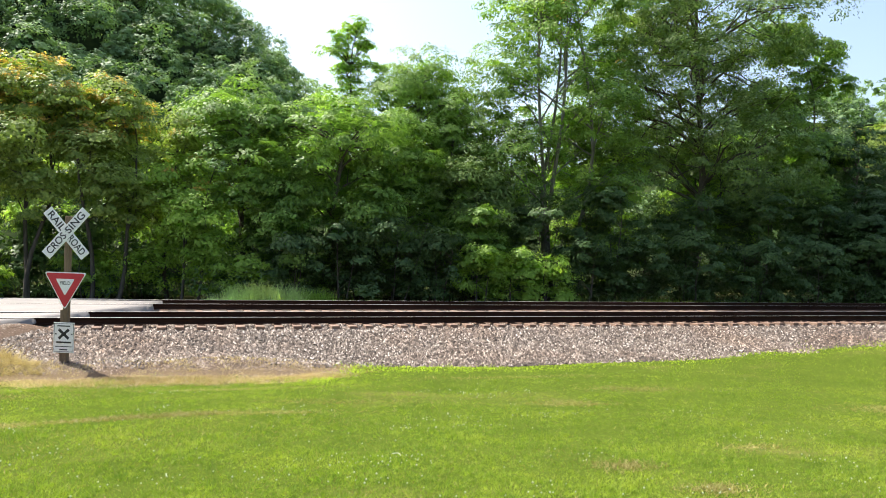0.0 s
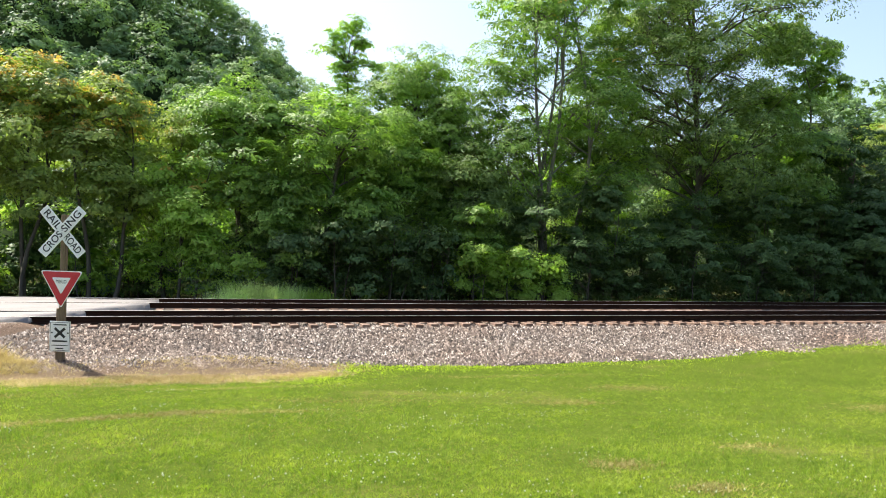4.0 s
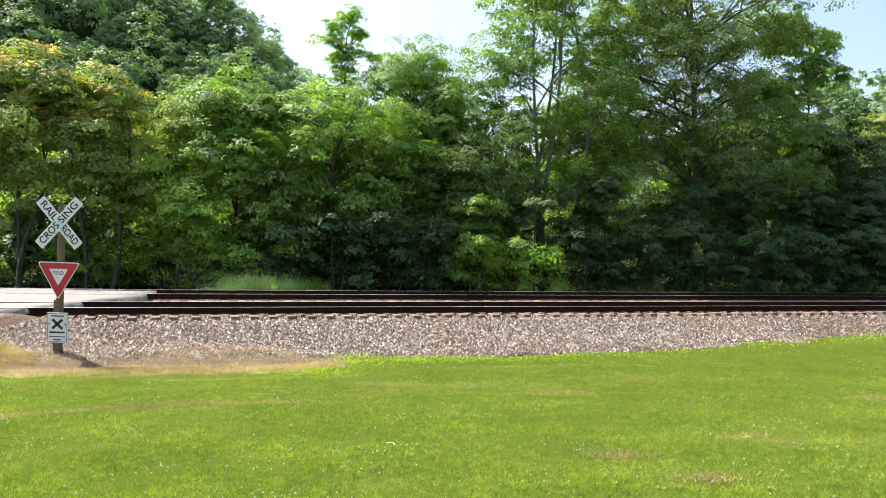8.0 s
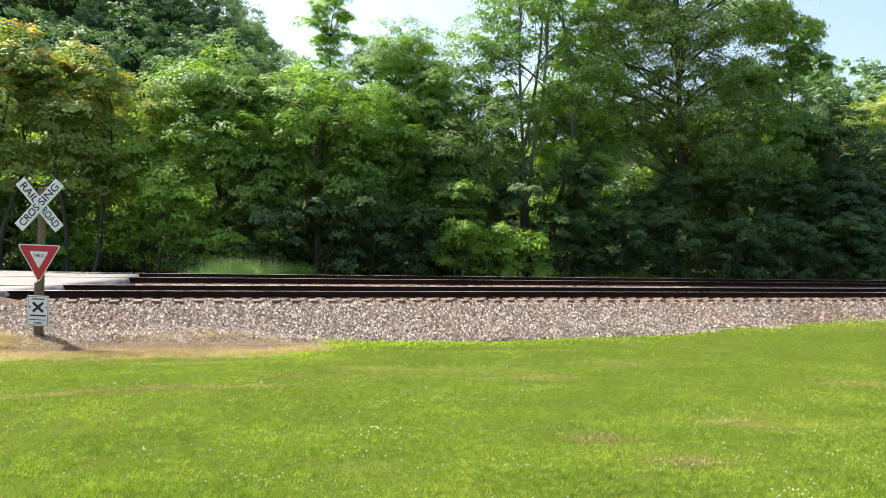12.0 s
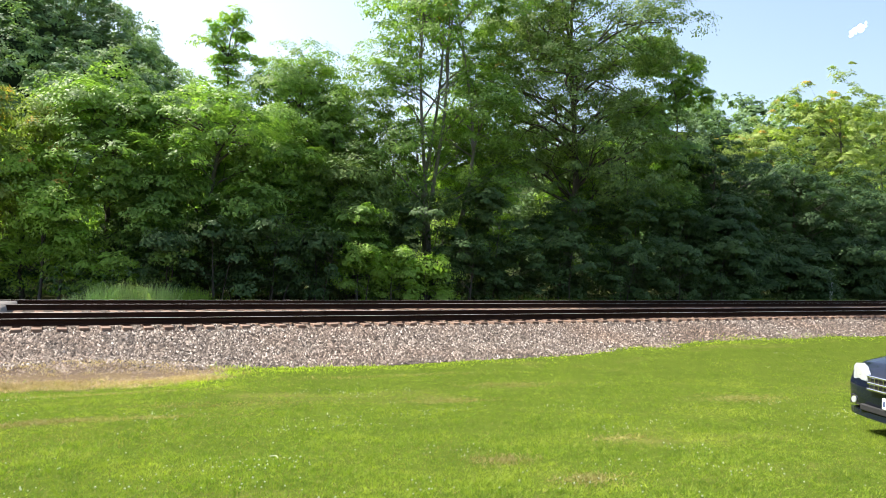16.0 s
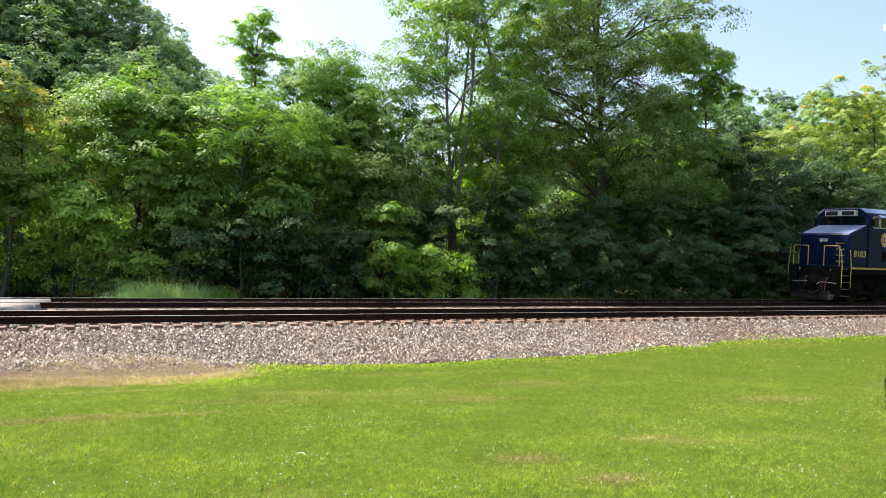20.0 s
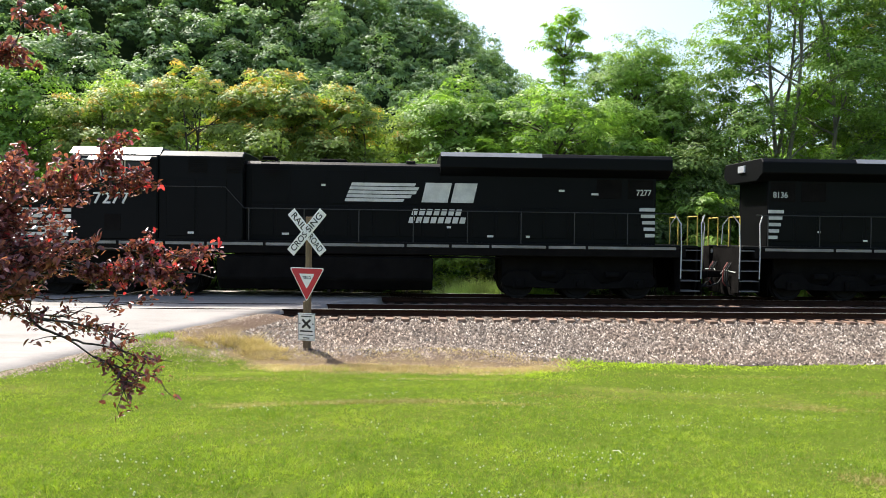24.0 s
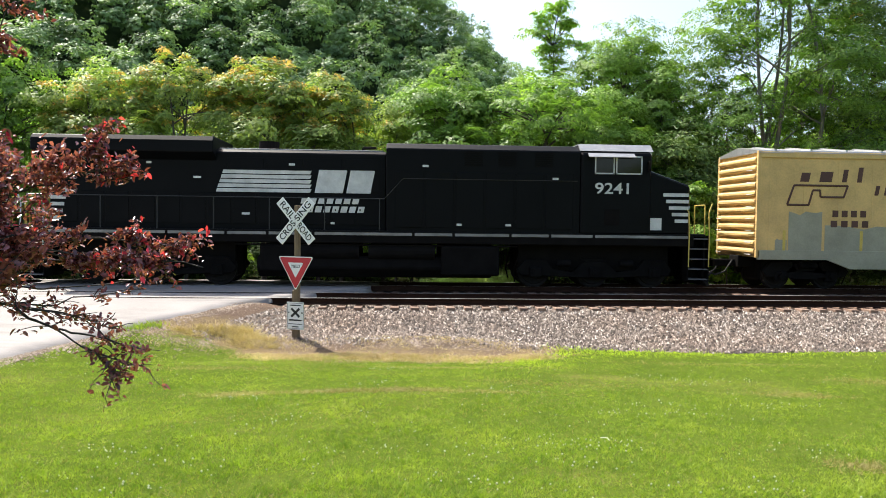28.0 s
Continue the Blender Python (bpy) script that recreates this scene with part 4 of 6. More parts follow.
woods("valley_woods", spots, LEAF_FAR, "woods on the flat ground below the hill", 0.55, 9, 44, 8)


def undergrowth():
    """Low leafy growth that covers the ground between the trunks."""
    rng = np.random.default_rng(91)
    x = rng.uniform(-30, 64, 1900)
    y = np.where(x < 0.5, rng.uniform(32.8, 40, 1900), rng.uniform(29.5, 38, 1900))
    h = rng.uniform(0.15, 1.5, 1900) * np.where(x < 0.5, 0.9, 1.0)
    C = np.stack([x, y, ground_z(x, y) + h], 1)
    v = spray(C, rng.uniform(0.35, 0.75, len(C)), 20, 0.17, rng)
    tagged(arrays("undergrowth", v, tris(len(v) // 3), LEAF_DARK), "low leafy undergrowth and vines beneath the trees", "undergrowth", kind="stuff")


undergrowth()


def build_cloud():
    """A small fair-weather cloud far over the ridge."""
    rng = random.Random(5)
    bm = bmesh.new()
    c = Vector((789, 518, 259))
    along = Vector((0.55, -0.84, 0.0))
    for k in range(26):
        t = rng.uniform(-1, 1)
        r = rng.uniform(1.2, 3.4) * (1.1 - abs(t))
        p = c + along * (t * 8) + Vector((0, 0, rng.uniform(-3, 4) + 5 * t))
        bmesh.ops.create_icosphere(bm, subdivisions=2, radius=max(r, 0.7), matrix=Matrix.Translation(p))
    tagged(part("cloud", bm, CLOUD, smooth=True), "small white cloud in the pale sky", "cloud", kind="structure")


build_cloud()

# ---- the train ----


def wheelset_mesh(r=0.53):
    bm = rod((0, -0.95, 0), (0, 0.95, 0), 0.085, 10)
    for s in (-1, 1):
        rod((0, s * 0.69, 0), (0, s * 0.83, 0), r, 28, bm)
        rod((0, s * 0.655, 0), (0, s * 0.69, 0), r + 0.03, 28, bm)
        rod((0, s * 0.83, 0), (0, s * 0.855, 0), r * 0.82, 20, bm, r * 0.78)
        rod((0, s * 0.855, 0), (0, s * 0.95, 0), 0.14, 12, bm)
        for k in range(5):
            a = k * 1.2566
            rod((0.3 * math.cos(a), s * 0.84, 0.3 * math.sin(a)), (0.3 * math.cos(a), s * 0.866, 0.3 * math.sin(a)), 0.07, 8, bm)
    return mesh_of("wheelset", bm, PLATE_STEEL)


WHEELSET = wheelset_mesh()
WHEELSET_SMALL = wheelset_mesh(0.45)
SPINNING = []


def truck(parent, u, axles, mesh, r):
    """A truck with its side frames, springs, boxes and wheelsets, centred at u."""
    t = empty("truck")
    t.parent = parent
    t.location = (u, 0, 0)
    h = axles[-1]
    for s in (-1, 1):
        a, b = s * 0.98, s * 1.14
        part("side_shield", bev(box(-h - 0.55, h + 0.55, min(s * 0.86, s * 0.94), max(s * 0.86, s * 0.94), 0.55, 1.42), 0.02), UNDER, t)
        pts = [(-h - 0.62, 0.62), (-h - 0.35, 0.92), (-h + 0.35, 0.95), (-h + 0.6, 0.62), (-0.75, 0.52), (-0.4, 0.86), (0.4, 0.86), (0.75, 0.52), (h - 0.6, 0.62), (h - 0.35, 0.95), (h + 0.35, 0.92), (h + 0.62, 0.62), (h + 0.5, 0.42), (h - 0.5, 0.38), (0.5, 0.34), (-0.5, 0.34), (-h + 0.5, 0.38), (-h - 0.5, 0.42)]
        side = part("side_frame", sweep(pts, "y", a, b, 0.02), UNDER, t)
        for x in axles:
            part("axle_box", bev(box(x - 0.19, x + 0.19, s * 1.13 - 0.05, s * 1.13 + 0.12, r - 0.18, r + 0.16), 0.03), UNDER, side)
            part("box_cap", rod((x, s * 1.13, r), (x, s * 1.29, r), 0.10, 12), UNDER, side)
            for dx in (-0.3, 0.3):
                bm = bmesh.new()
                for k in range(5):
                    rod((x + dx, s * 1.06, r + 0.05 + k * 0.07), (x + dx, s * 1.06, r + 0.09 + k * 0.07), 0.085, 8, bm)
                part("spring", bm, UNDER, side)
        for x in (axles[0] + 0.95, axles[-1] - 0.95):
            part("brake_cylinder", rod((x - 0.2, s * 1.2, 0.82), (x + 0.25, s * 1.2, 0.82), 0.11, 12), UNDER, side)
        part("sand_pipe", pipe([(h + 0.55, s * 1.05, 1.1), (h + 0.7, s * 0.85, 0.5), (h + 0.62, s * 0.76, 0.15)], 0.02), UNDER, side)
    part("bolster", bev(box(-0.45, 0.45, -1.0, 1.0, 0.5, 1.0), 0.03), UNDER, t)
    for x in axles:
        part("traction_motor", bev(box(x - 0.5, x + 0.5, -0.55, 0.55, 0.24, 1.35), 0.08), UNDER, t)
    for x in axles:
        w = new("wheelset", mesh)
        w.parent, w.location = t, (x, 0, r)
        SPINNING.append((w, r))
    return t


def steps_at(parent, u0, u1, s, inner, paint, rails, z0=0.28):
    """Corner steps: a side plate, treads and two grab rails, on side s."""
    st = part("step_well", box(u0, u1, s * 0.95 - 0.02, s * 0.95 + 0.02, z0, 1.79), UNDER, parent)
    for k in range(5):
        z = z0 + 0.04 + k * 0.335
        part("tread", bev(box(u0 + 0.03, u1 - 0.03, min(s * 0.97, s * 1.48), max(s * 0.97, s * 1.48), z, z + 0.035), 0.006), [TREAD], st)
    for u in (u0, u1 - 0.02):
        part("stringer", sweep([(s * 0.95, z0), (s * 1.5, z0), (s * 1.5, 1.79), (s * 0.95, 1.79)], "x", u, u + 0.02), UNDER, st)
    for u in (u0 + 0.02, u1 - 0.02):
        part("grab_rail", pipe([(u, s * 1.5, 0.75), (u, s * 1.52, 1.8), (u, s * 1.45, 2.55), (u + (0.16 if u > (u0 + u1) / 2 else -0.16) * inner, s * 1.3, 2.85)], 0.02), rails, st)
    return st


def coupler(parent, u, way):
    bm = bev(box(min(u, u + way * 0.95), max(u, u + way * 0.95), -0.12, 0.12, 0.72, 0.96), 0.03)
    c = part("coupler", bm, UNDER, parent)
    part("knuckle", bev(box(u - 0.12, u + 0.16, -0.17, 0.17, 0.70, 0.98), 0.05), UNDER, c)
    for s in (-1, 1):
        part("air_hose", pipe([(u + way * 0.65, s * 0.45, 0.95), (u + way * 0.4, s * 0.42, 0.55), (u + way * 0.1, s * 0.34, 0.42), (u - way * 0.02, s * 0.2, 0.5)], 0.028), RUBBER, c)


def build_loco(name, L, body, roof, stripe, rails, number, kind, label, brand):
    """A six-axle road locomotive, u = 0 at its front coupler face, u = L at the rear one. kind: 'evo', 'dash' or 'sd'."""
    o = tagged(empty(name), label, "locomotive", "locomotives of the freight train")
    ink = NUMBER_GOLD if brand == "gold" else NUMBER_GREY
    end = L - {"evo": 1.75, "dash": 1.35, "sd": 2.05}[kind]
    # underframe
    part("frame", bev(box(1.15, L - 1.15, -1.5, 1.5, 1.42, 1.79), 0.03), [UNDER], o)
    part("deck", bev(box(0.75, L - 0.75, -1.48, 1.48, 1.75, 1.83), 0.01), body, o)
    for s in (-1, 1):
        u, k = 1.35, 0
        while u < L - 1.5:
            w = (3.2, 1.45, 1.3, 1.85, 1.3)[k % 5]
            w = min(w, L - 1.4 - u)
            part("sill_stripe", bev(box(u, u + w - 0.09, s * 1.508 - 0.006, s * 1.508 + 0.006, 1.68, 1.77), 0.002), stripe if brand == "gold" else SILL_GREY, o)
            u, k = u + w, k + 1
    for u, way in ((0.0, 1), (L, -1)):
        coupler(o, u, way)
        a = u + way * 0.72
        bm = sweep([(-1.4, 1.75), (1.4, 1.75), (1.4, 0.6), (1.15, 0.16), (-1.15, 0.16), (-1.4, 0.6)], "x", a, a + way * 0.06)
        pilot = part("pilot_plate", bm, UNDER, o)
        if way == 1:
            part("plow", sweep([(a, 0.55), (a - 0.28, 0.12), (a - 0.2, 0.08), (a + 0.02, 0.3)], "y", -1.2, 1.2), [PLATE_STEEL], pilot, "worn dark steel snow plow")
        for k, v in enumerate((-0.75, -0.6, -0.45, 0.45, 0.6, 0.75)):
            part("air_hose", pipe([(a - way * 0.02, v, 1.25), (a - way * 0.16, v + 0.02, 1.05), (a - way * 0.2, v + 0.05, 0.6), (a - way * 0.12, v + 0.12, 0.45)], 0.024), RUBBER if k % 3 else DARK_RED, pilot)
        for s in (-1, 1):
            part("end_rail", pipe([(a, s * 1.3, 1.8), (a, s * 1.3, 2.8), (a, s * 0.45, 2.8), (a, s * 0.45, 1.8)], 0.02), rails, pilot)
            part("uncoupling_lever", pipe([(a - way * 0.1, s * 1.25, 0.95), (a - way * 0.12, s * 0.4, 1.0), (a - way * 0.15, s * 0.2, 0.85)], 0.016), RAIL_WHITE, pilot)
            part("buffer_lamp", rod((a - way * 0.05, s * 0.95, 1.62), (a + way * 0.05, s * 0.95, 1.62), 0.09, 14), LAMP_GLASS, pilot, "white ditch light")
    for s in (-1, 1):
        steps_at(o, 0.62, 1.34, s, 1, body, rails)
        steps_at(o, L - 1.34, L - 0.62, s, 1, body, RAIL_WHITE if rails == RAIL_YELLOW else rails)
    # nose
    n0 = 1.28
    c0, c1 = (2.62, 4.95) if kind != "sd" else (3.05, 5.75)
    nose_top = 3.42 if kind != "sd" else 3.3
    side = [(n0, 1.8), (n0, nose_top), (c0 + 0.1, 3.92 if kind != "sd" else 3.55), (c0 + 0.1, 1.8)]
    nose = part("nose", bev(sweep(side, "y", -1.42, 1.42), 0.06), body, o)
    part("nose_top", sweep([(n0 + 0.06, nose_top + 0.012), (c0, side[2][1] - 0.028), (c0, side[2][1] - 0.008), (n0 + 0.06, nose_top + 0.03)], "y", -1.34, 1.34), roof if kind != "sd" else body, nose)
    part("nose_door", bev(box(n0 - 0.03, n0 + 0.01, 0.35, 1.0, 1.9, 3.2), 0.02), body, nose)
    for s in (-1, 1):
        part("headlight", rod((n0 - 0.06, s * 0.12, 3.1), (n0 + 0.02, s * 0.12, 3.1), 0.1, 14), LAMP_GLASS, nose)
    for z in (2.05, 2.35, 2.65, 2.95):
        part("grab_iron", pipe([(n0 - 0.07, -1.2, z), (n0 - 0.07, -0.75, z)], 0.015), rails, nose)
    # cab
    roof_z = 4.74
    prof = [(-1.5, 1.8), (-1.5, 4.42), (-1.02, roof_z), (1.02, roof_z), (1.5, 4.42), (1.5, 1.8)]
    cab = part("cab", bev(sweep(prof, "x", c0, c1), 0.05), body, o)
    part("cab_roof", sweep([(-1.40, 4.52), (-1.06, roof_z + 0.03), (1.06, roof_z + 0.03), (1.40, 4.52), (1.32, 4.52), (1.0, roof_z), (-1.0, roof_z), (-1.32, 4.52)], "x", c0 - 0.08, c1 + 0.02), roof, cab, "cab roof coloured pale for the sun's sheen")
    part("numberboard", bev(box(c0 - 0.22, c0 + 0.06, -0.85, 0.85, 4.38, 4.66), 0.02), STRIPE_WHITE, cab)
    for k in range(2):
        part("number_panel", box(c0 - 0.235, c0 - 0.222, -0.78 + k * 0.9, -0.12 + k * 0.9, 4.42, 4.62), SIGN_BLACK, cab)
    for s in (-1, 1):
        bm = box(c0 - 0.02, c0 + 0.02, min(s * 0.08, s * 1.25), max(s * 0.08, s * 1.25), 3.98, 4.34, 0.01)
        part("windscreen", bm, GLASS, cab)
        lay = ((c0 + 0.24, 0.48), (c0 + 0.80, 0.56), (c0 + 1.40, 0.50), (c0 + 1.74, 0.42)) if kind == "evo" else ((c0 + 0.32, 0.88), (c0 + 1.24, 0.66)) if kind == "dash" else ((c0 + 0.35, 0.62), (c0 + 1.0, 0.62), (c0 + 1.66, 0.62))
        for u, w in lay:
            z0, z1 = 3.76, 4.36
            frame_ = bmesh.new()
            for a, b, c, d in ((u, u + w, z0, z0 + 0.045), (u, u + w, z1 - 0.045, z1), (u, u + 0.045, z0, z1), (u + w - 0.045, u + w, z0, z1)):
                box(a, b, s * 1.505 - 0.02, s * 1.505 + 0.02, c, d, 0, frame_)
            win = part("cab_window", frame_, RAIL_WHITE, cab, "pale-framed cab side window")
            part("pane", box(u + 0.03, u + w - 0.03, s * 1.5 - 0.008, s * 1.5 + 0.008, z0 + 0.03, z1 - 0.03), GLASS, win)
        part("sunshade", sweep([(s * 1.5, 4.42), (s * 1.5, 4.44), (s * 1.72, 4.31), (s * 1.71, 4.29)], "x", c0 + 0.6, c1 - 0.2), roof, cab)
        part("mirror", bev(box(c0 + 0.1, c0 + 0.14, min(s * 1.5, s * 1.68), max(s * 1.5, s * 1.68), 3.85, 4.2), 0.01), UNDER, cab)
        part("cab_vent", bev(box(c0 + 1.05, c0 + 1.55, s * 1.503 - 0.01, s * 1.503 + 0.01, 2.1, 2.62), 0.004), UNDER, cab)
        m = Matrix.Translation((0, s * 1.508, 0)) @ Matrix.Rotation(radians(90), 4, "X")
        if s > 0:
            m = Matrix.Translation((0, s * 1.508, 0)) @ Matrix.Rotation(radians(180), 4, "Z") @ Matrix.Rotation(radians(90), 4, "X")

        def on(u, z, mm=m, ss=s):
            return Matrix.Translation((u, 0, z)) @ mm
        if brand == "gold":
            words("road_number", number, 0.44, ink, on(1.96, 2.42), nose, 0.003, 0.92, "gold painted road number")
            badge = part("roundel", rod((c0 + 1.28, s * 1.50, 3.2), (c0 + 1.28, s * 1.512, 3.2), 0.38, 40), DARK_RED, cab, "round gold emblem with dark red ring")
            part("roundel_field", rod((c0 + 1.28, s * 1.50, 3.2), (c0 + 1.28, s * 1.516, 3.2), 0.35, 40), NUMBER_GOLD, badge)
            part("roundel_band", box(c0 + 0.98, c0 + 1.58, min(s * 1.5, s * 1.519), max(s * 1.5, s * 1.519), 3.07, 3.33), DARK_RED, badge)
            for k in range(3):
                part("roundel_bar", box(c0 + 1.04 + k * 0.18, c0 + 1.16 + k * 0.18, min(s * 1.5, s * 1.522), max(s * 1.5, s * 1.522), 3.11, 3.29), NUMBER_GOLD, badge)
        else:
            words("road_number", number, 0.50, ink, on((c0 + c1) / 2 + (0.15 if kind == "evo" else -0.1 if kind == "sd" else 0.1), 3.28 if kind != "sd" else 3.1), cab, 0.003, 1.12, "pale painted road number")
            for k in range(5):
                z = 3.12 - k * 0.215 if kind != "sd" else 2.72 - k * 0.19
                w = 0.86 - k * 0.10 if kind != "sd" else 2.1 - k * 0.12
                part("nose_stripe", box(n0 + 0.05, n0 + 0.05 + w, min(s * 1.40, s * 1.428), max(s * 1.40, s * 1.428), z - 0.055, z + 0.055), STRIPE_WHITE, nose)
            part("notice", box(n0 + 0.95, n0 + 1.35, min(s * 1.40, s * 1.428), max(s * 1.40, s * 1.428), 1.95, 2.35), NUMBER_GREY, nose)
    if brand != "gold":
        for k in range(5):
            z = 2.72 - k * 0.19
            part("nose_stripe", box(n0 - 0.012, n0 + 0.004, -1.36, 1.36, z - 0.055, z + 0.055), STRIPE_WHITE, nose)
    # hoods
    b1 = 9.3 if kind == "evo" else 11.3 if kind == "dash" else 8.4
    rad0 = end - 6.1 if kind == "evo" else 16.75 if kind == "dash" else end - 7.2
    hw = 1.08
    grille_hood = part("equipment_hood", bev(sweep([(-1.42, 1.8), (-1.42, 4.48), (-1.1, 4.68), (1.1, 4.68), (1.42, 4.48), (1.42, 1.8)], "x", c1, b1), 0.03), body, o)
    mid_top = 4.66 if kind == "evo" else 4.42
    hood = part("long_hood", bev(sweep([(-hw, 1.8), (-hw, mid_top - 0.12), (-hw + 0.2, mid_top), (hw - 0.2, mid_top), (hw, mid_top - 0.12), (hw, 1.8)], "x", b1, end), 0.03), body, o)
    wing = part("radiator", bev(sweep([(-1.08, 4.02), (-1.5, 4.26), (-1.5, 4.62), (-1.38, 4.75), (1.38, 4.75), (1.5, 4.62), (1.5, 4.26), (1.08, 4.02)], "x", rad0, end + 0.4), 0.02), body, o, "wide radiator housing overhanging the hood")
    part("radiator_roof", sweep([(-1.51, 4.62), (-1.385, 4.765), (1.385, 4.765), (1.51, 4.62), (1.48, 4.62), (1.36, 4.74), (-1.36, 4.74), (-1.48, 4.62)], "x", rad0 + 0.02, rad0 + 3.3), body if kind == "dash" else roof, wing)
    if kind == "dash":
        # pale strip painted for the sun along the low hood top
        part("hood_roof", bev(box(b1 + 0.1, rad0 - 0.05, -hw + 0.2, hw - 0.2, mid_top - 0.01, mid_top + 0.03), 0.01), roof, hood, "hood top with its sunlit strip put into a pale colour")
    for u in (rad0 + 1.0, rad0 + 2.8, rad0 + 4.4):
        if u < end - 0.2:
            part("fan", rod((u, 0, 4.74), (u, 0, 4.84), 0.62, 24), UNDER, wing)
    part("exhaust_outlet", bev(box(b1 + 2.3, b1 + 3.2, -0.35, 0.35, mid_top - 0.1, mid_top + 0.16), 0.04) if kind != "dash" else rod((b1 + 4.0, -0.3, mid_top - 0.05), (b1 + 4.0, -0.3, mid_top + 0.36), 0.34, 18), UNDER, hood)
    part("horn", pipe([(b1 + 0.8, 0.0, mid_top), (b1 + 0.8, 0.0, mid_top + 0.18), (b1 + 0.35, 0.0, mid_top + 0.2)], 0.05), UNDER, hood)
    part("lifting_lug", bev(box(b1 + 5.2, b1 + 5.5, -0.9, -0.6, mid_top - 0.06, mid_top + 0.08), 0.02), body, hood)
    for s in (-1, 1):
        y = s * 1.43
        if kind == "evo":
            for u in (c1 + 1.15, c1 + 2.05, c1 + 2.95):
                bm = bmesh.new()
                for k in range(6):
                    box(u + 0.03, u + 0.72, y - 0.012, y + 0.012, 4.10 + k * 0.065, 4.13 + k * 0.065, 0, bm)
                g = part("grille", bm, HANDRAIL_DARK if brand == "gold" else UNDER, grille_hood)
                part("grille_back", box(u, u + 0.75, y - 0.008, y + 0.006, 4.06, 4.5), UNDER, g)
                part("grille_rail", pipe([(u, y + s * 0.04, 4.0), (u, y + s * 0.04, 4.56)], 0.016), RAIL_WHITE, g)
            part("roof_rail", pipe([(c1 + 0.1, y + s * 0.05, 4.52), (b1 - 0.3, y + s * 0.05, 4.52)], 0.014), RAIL_WHITE, grille_hood)
        else:
            for u in (c1 + 0.9, c1 + 2.1, c1 + 3.2):
                bm = bmesh.new()
                for k in range(7):
                    box(u + 0.03, u + 0.62, y - 0.012, y + 0.012, 3.98 + k * 0.07, 4.01 + k * 0.07, 0, bm)
                part("grille", bm, UNDER, grille_hood)
        for u in np.arange(c1 + 0.25, b1 - 0.7, 0.98):
            part("hood_door", bev(box(u, u + 0.9, y - 0.012, y + 0.012, 1.95, 3.75), 0.01), body, grille_hood)
        y = s * (hw + 0.003)
        for u in np.arange(b1 + 0.2, end - 0.75, 0.80):
            d = part("hood_door", bev(box(u, u + 0.72, y - 0.014, y + 0.014, 2.0, 3.0), 0.01), body, hood)
            part("latch", box(u + 0.62, u + 0.66, y - 0.03, y + 0.03, 2.45, 2.52), UNDER, d)
        for u in np.arange(b1 + 0.2, rad0 - 0.9, 1.25):
            part("upper_panel", bev(box(u, u + 1.15, y - 0.008, y + 0.008, 3.06, mid_top - 0.28), 0.008), body, hood)
        for u in (end - 2.0, end - 0.95):
            part("radiator_screen", bev(box(u, u + 0.85, y - 0.012, y + 0.012, 3.35, 3.98), 0.01), UNDER, hood)
        # small placards
        rr = random.Random(int(number) + s)
        for k in range(11):
            u = c1 + 1.0 + k * (end - c1 - 1.6) / 11 + rr.uniform(-0.3, 0.3)
            yy = s * (1.448 if u < b1 - 0.2 else hw + 0.022)
            if abs(u - b1) < 0.35:
                continue
            z = rr.choice((2.02, 2.3, 3.45, 3.55, 3.62, 3.9))
            w = rr.uniform(0.10, 0.26)
            part("placard", box(u, u + w, yy - 0.003, yy + 0.003, z, z + 0.07), NUMBER_GREY, o)
        # owner's lettering as plain shapes
        y0, y1 = min(y, y + s * 0.026), max(y, y + s * 0.026)
        if brand == "gold":
            u = b1 + 1.35
            for wlet in (7, 3, 7):
                for k in range(wlet):
                    part("name_bar", box(u, u + 0.14, y0, y1, 3.31, 3.50), NUMBER_GOLD, hood)
                    u += 0.262
                u += 0.2
        else:
            lo, wide, bars = {"evo": (11.4, 4.25, 0.56), "dash": (11.76, 5.0, 0.60), "sd": (b1 + 3.2, 4.25, 0.56)}[kind]
            z_lo, z_hi = (3.03, 3.77) if kind == "dash" else (3.14, 3.78)
            d = -s   # the way in which the lettering reads along u
            start = lo if d > 0 else lo + wide
            zs = (z_hi - z_lo) / 5

            def shape(points, mat=STRIPE_WHITE, nm="emblem_bar"):
                part(nm, sweep([(start + d * p, z) for p, z in points], "y", y0, y1), mat, hood)
            for k in range(5):
                z = z_lo + k * zs
                reach = wide * bars * ((0.80, 0.90, 0.97, 1.0, 0.96)[k] if number != "9241" else 1.0)
                shape([(0.05 * k, z), (reach, z), (reach + 0.05, z + zs * 0.78), (0.05 * k + 0.04, z + zs * 0.78)])
            a = wide * (bars + 0.03)
            q = wide * (0.97 - bars) * 0.5
            # two broad slanted blocks
            for o0, o1 in ((0.0, 0.98), (1.10, 1.95)):
                shape([(a + q * o0, z_lo), (a + q * o1, z_lo), (a + q * o1 + 0.14, z_hi), (a + q * o0 + 0.14, z_hi)])
            t0_, t1_ = (wide * 0.52, wide * 0.96) if kind == "dash" else (wide * 0.49, wide * 0.94)
            for row, n in ((2.68, 7), (2.40, 8)) if kind == "dash" else ((2.72, 7), (2.46, 8)):
                step = (t1_ - t0_) / 8
                for k in range(n):
                    u = t0_ + k * step + (0.10 if n == 7 else 0.0)
                    shape([(u, row), (u + step * 0.74, row), (u + step * 0.74 + 0.05, row + 0.2), (u + 0.05, row + 0.2)], NUMBER_GREY, "name_bar")
            for k in range(5):
                z = 3.0 - k * 0.215
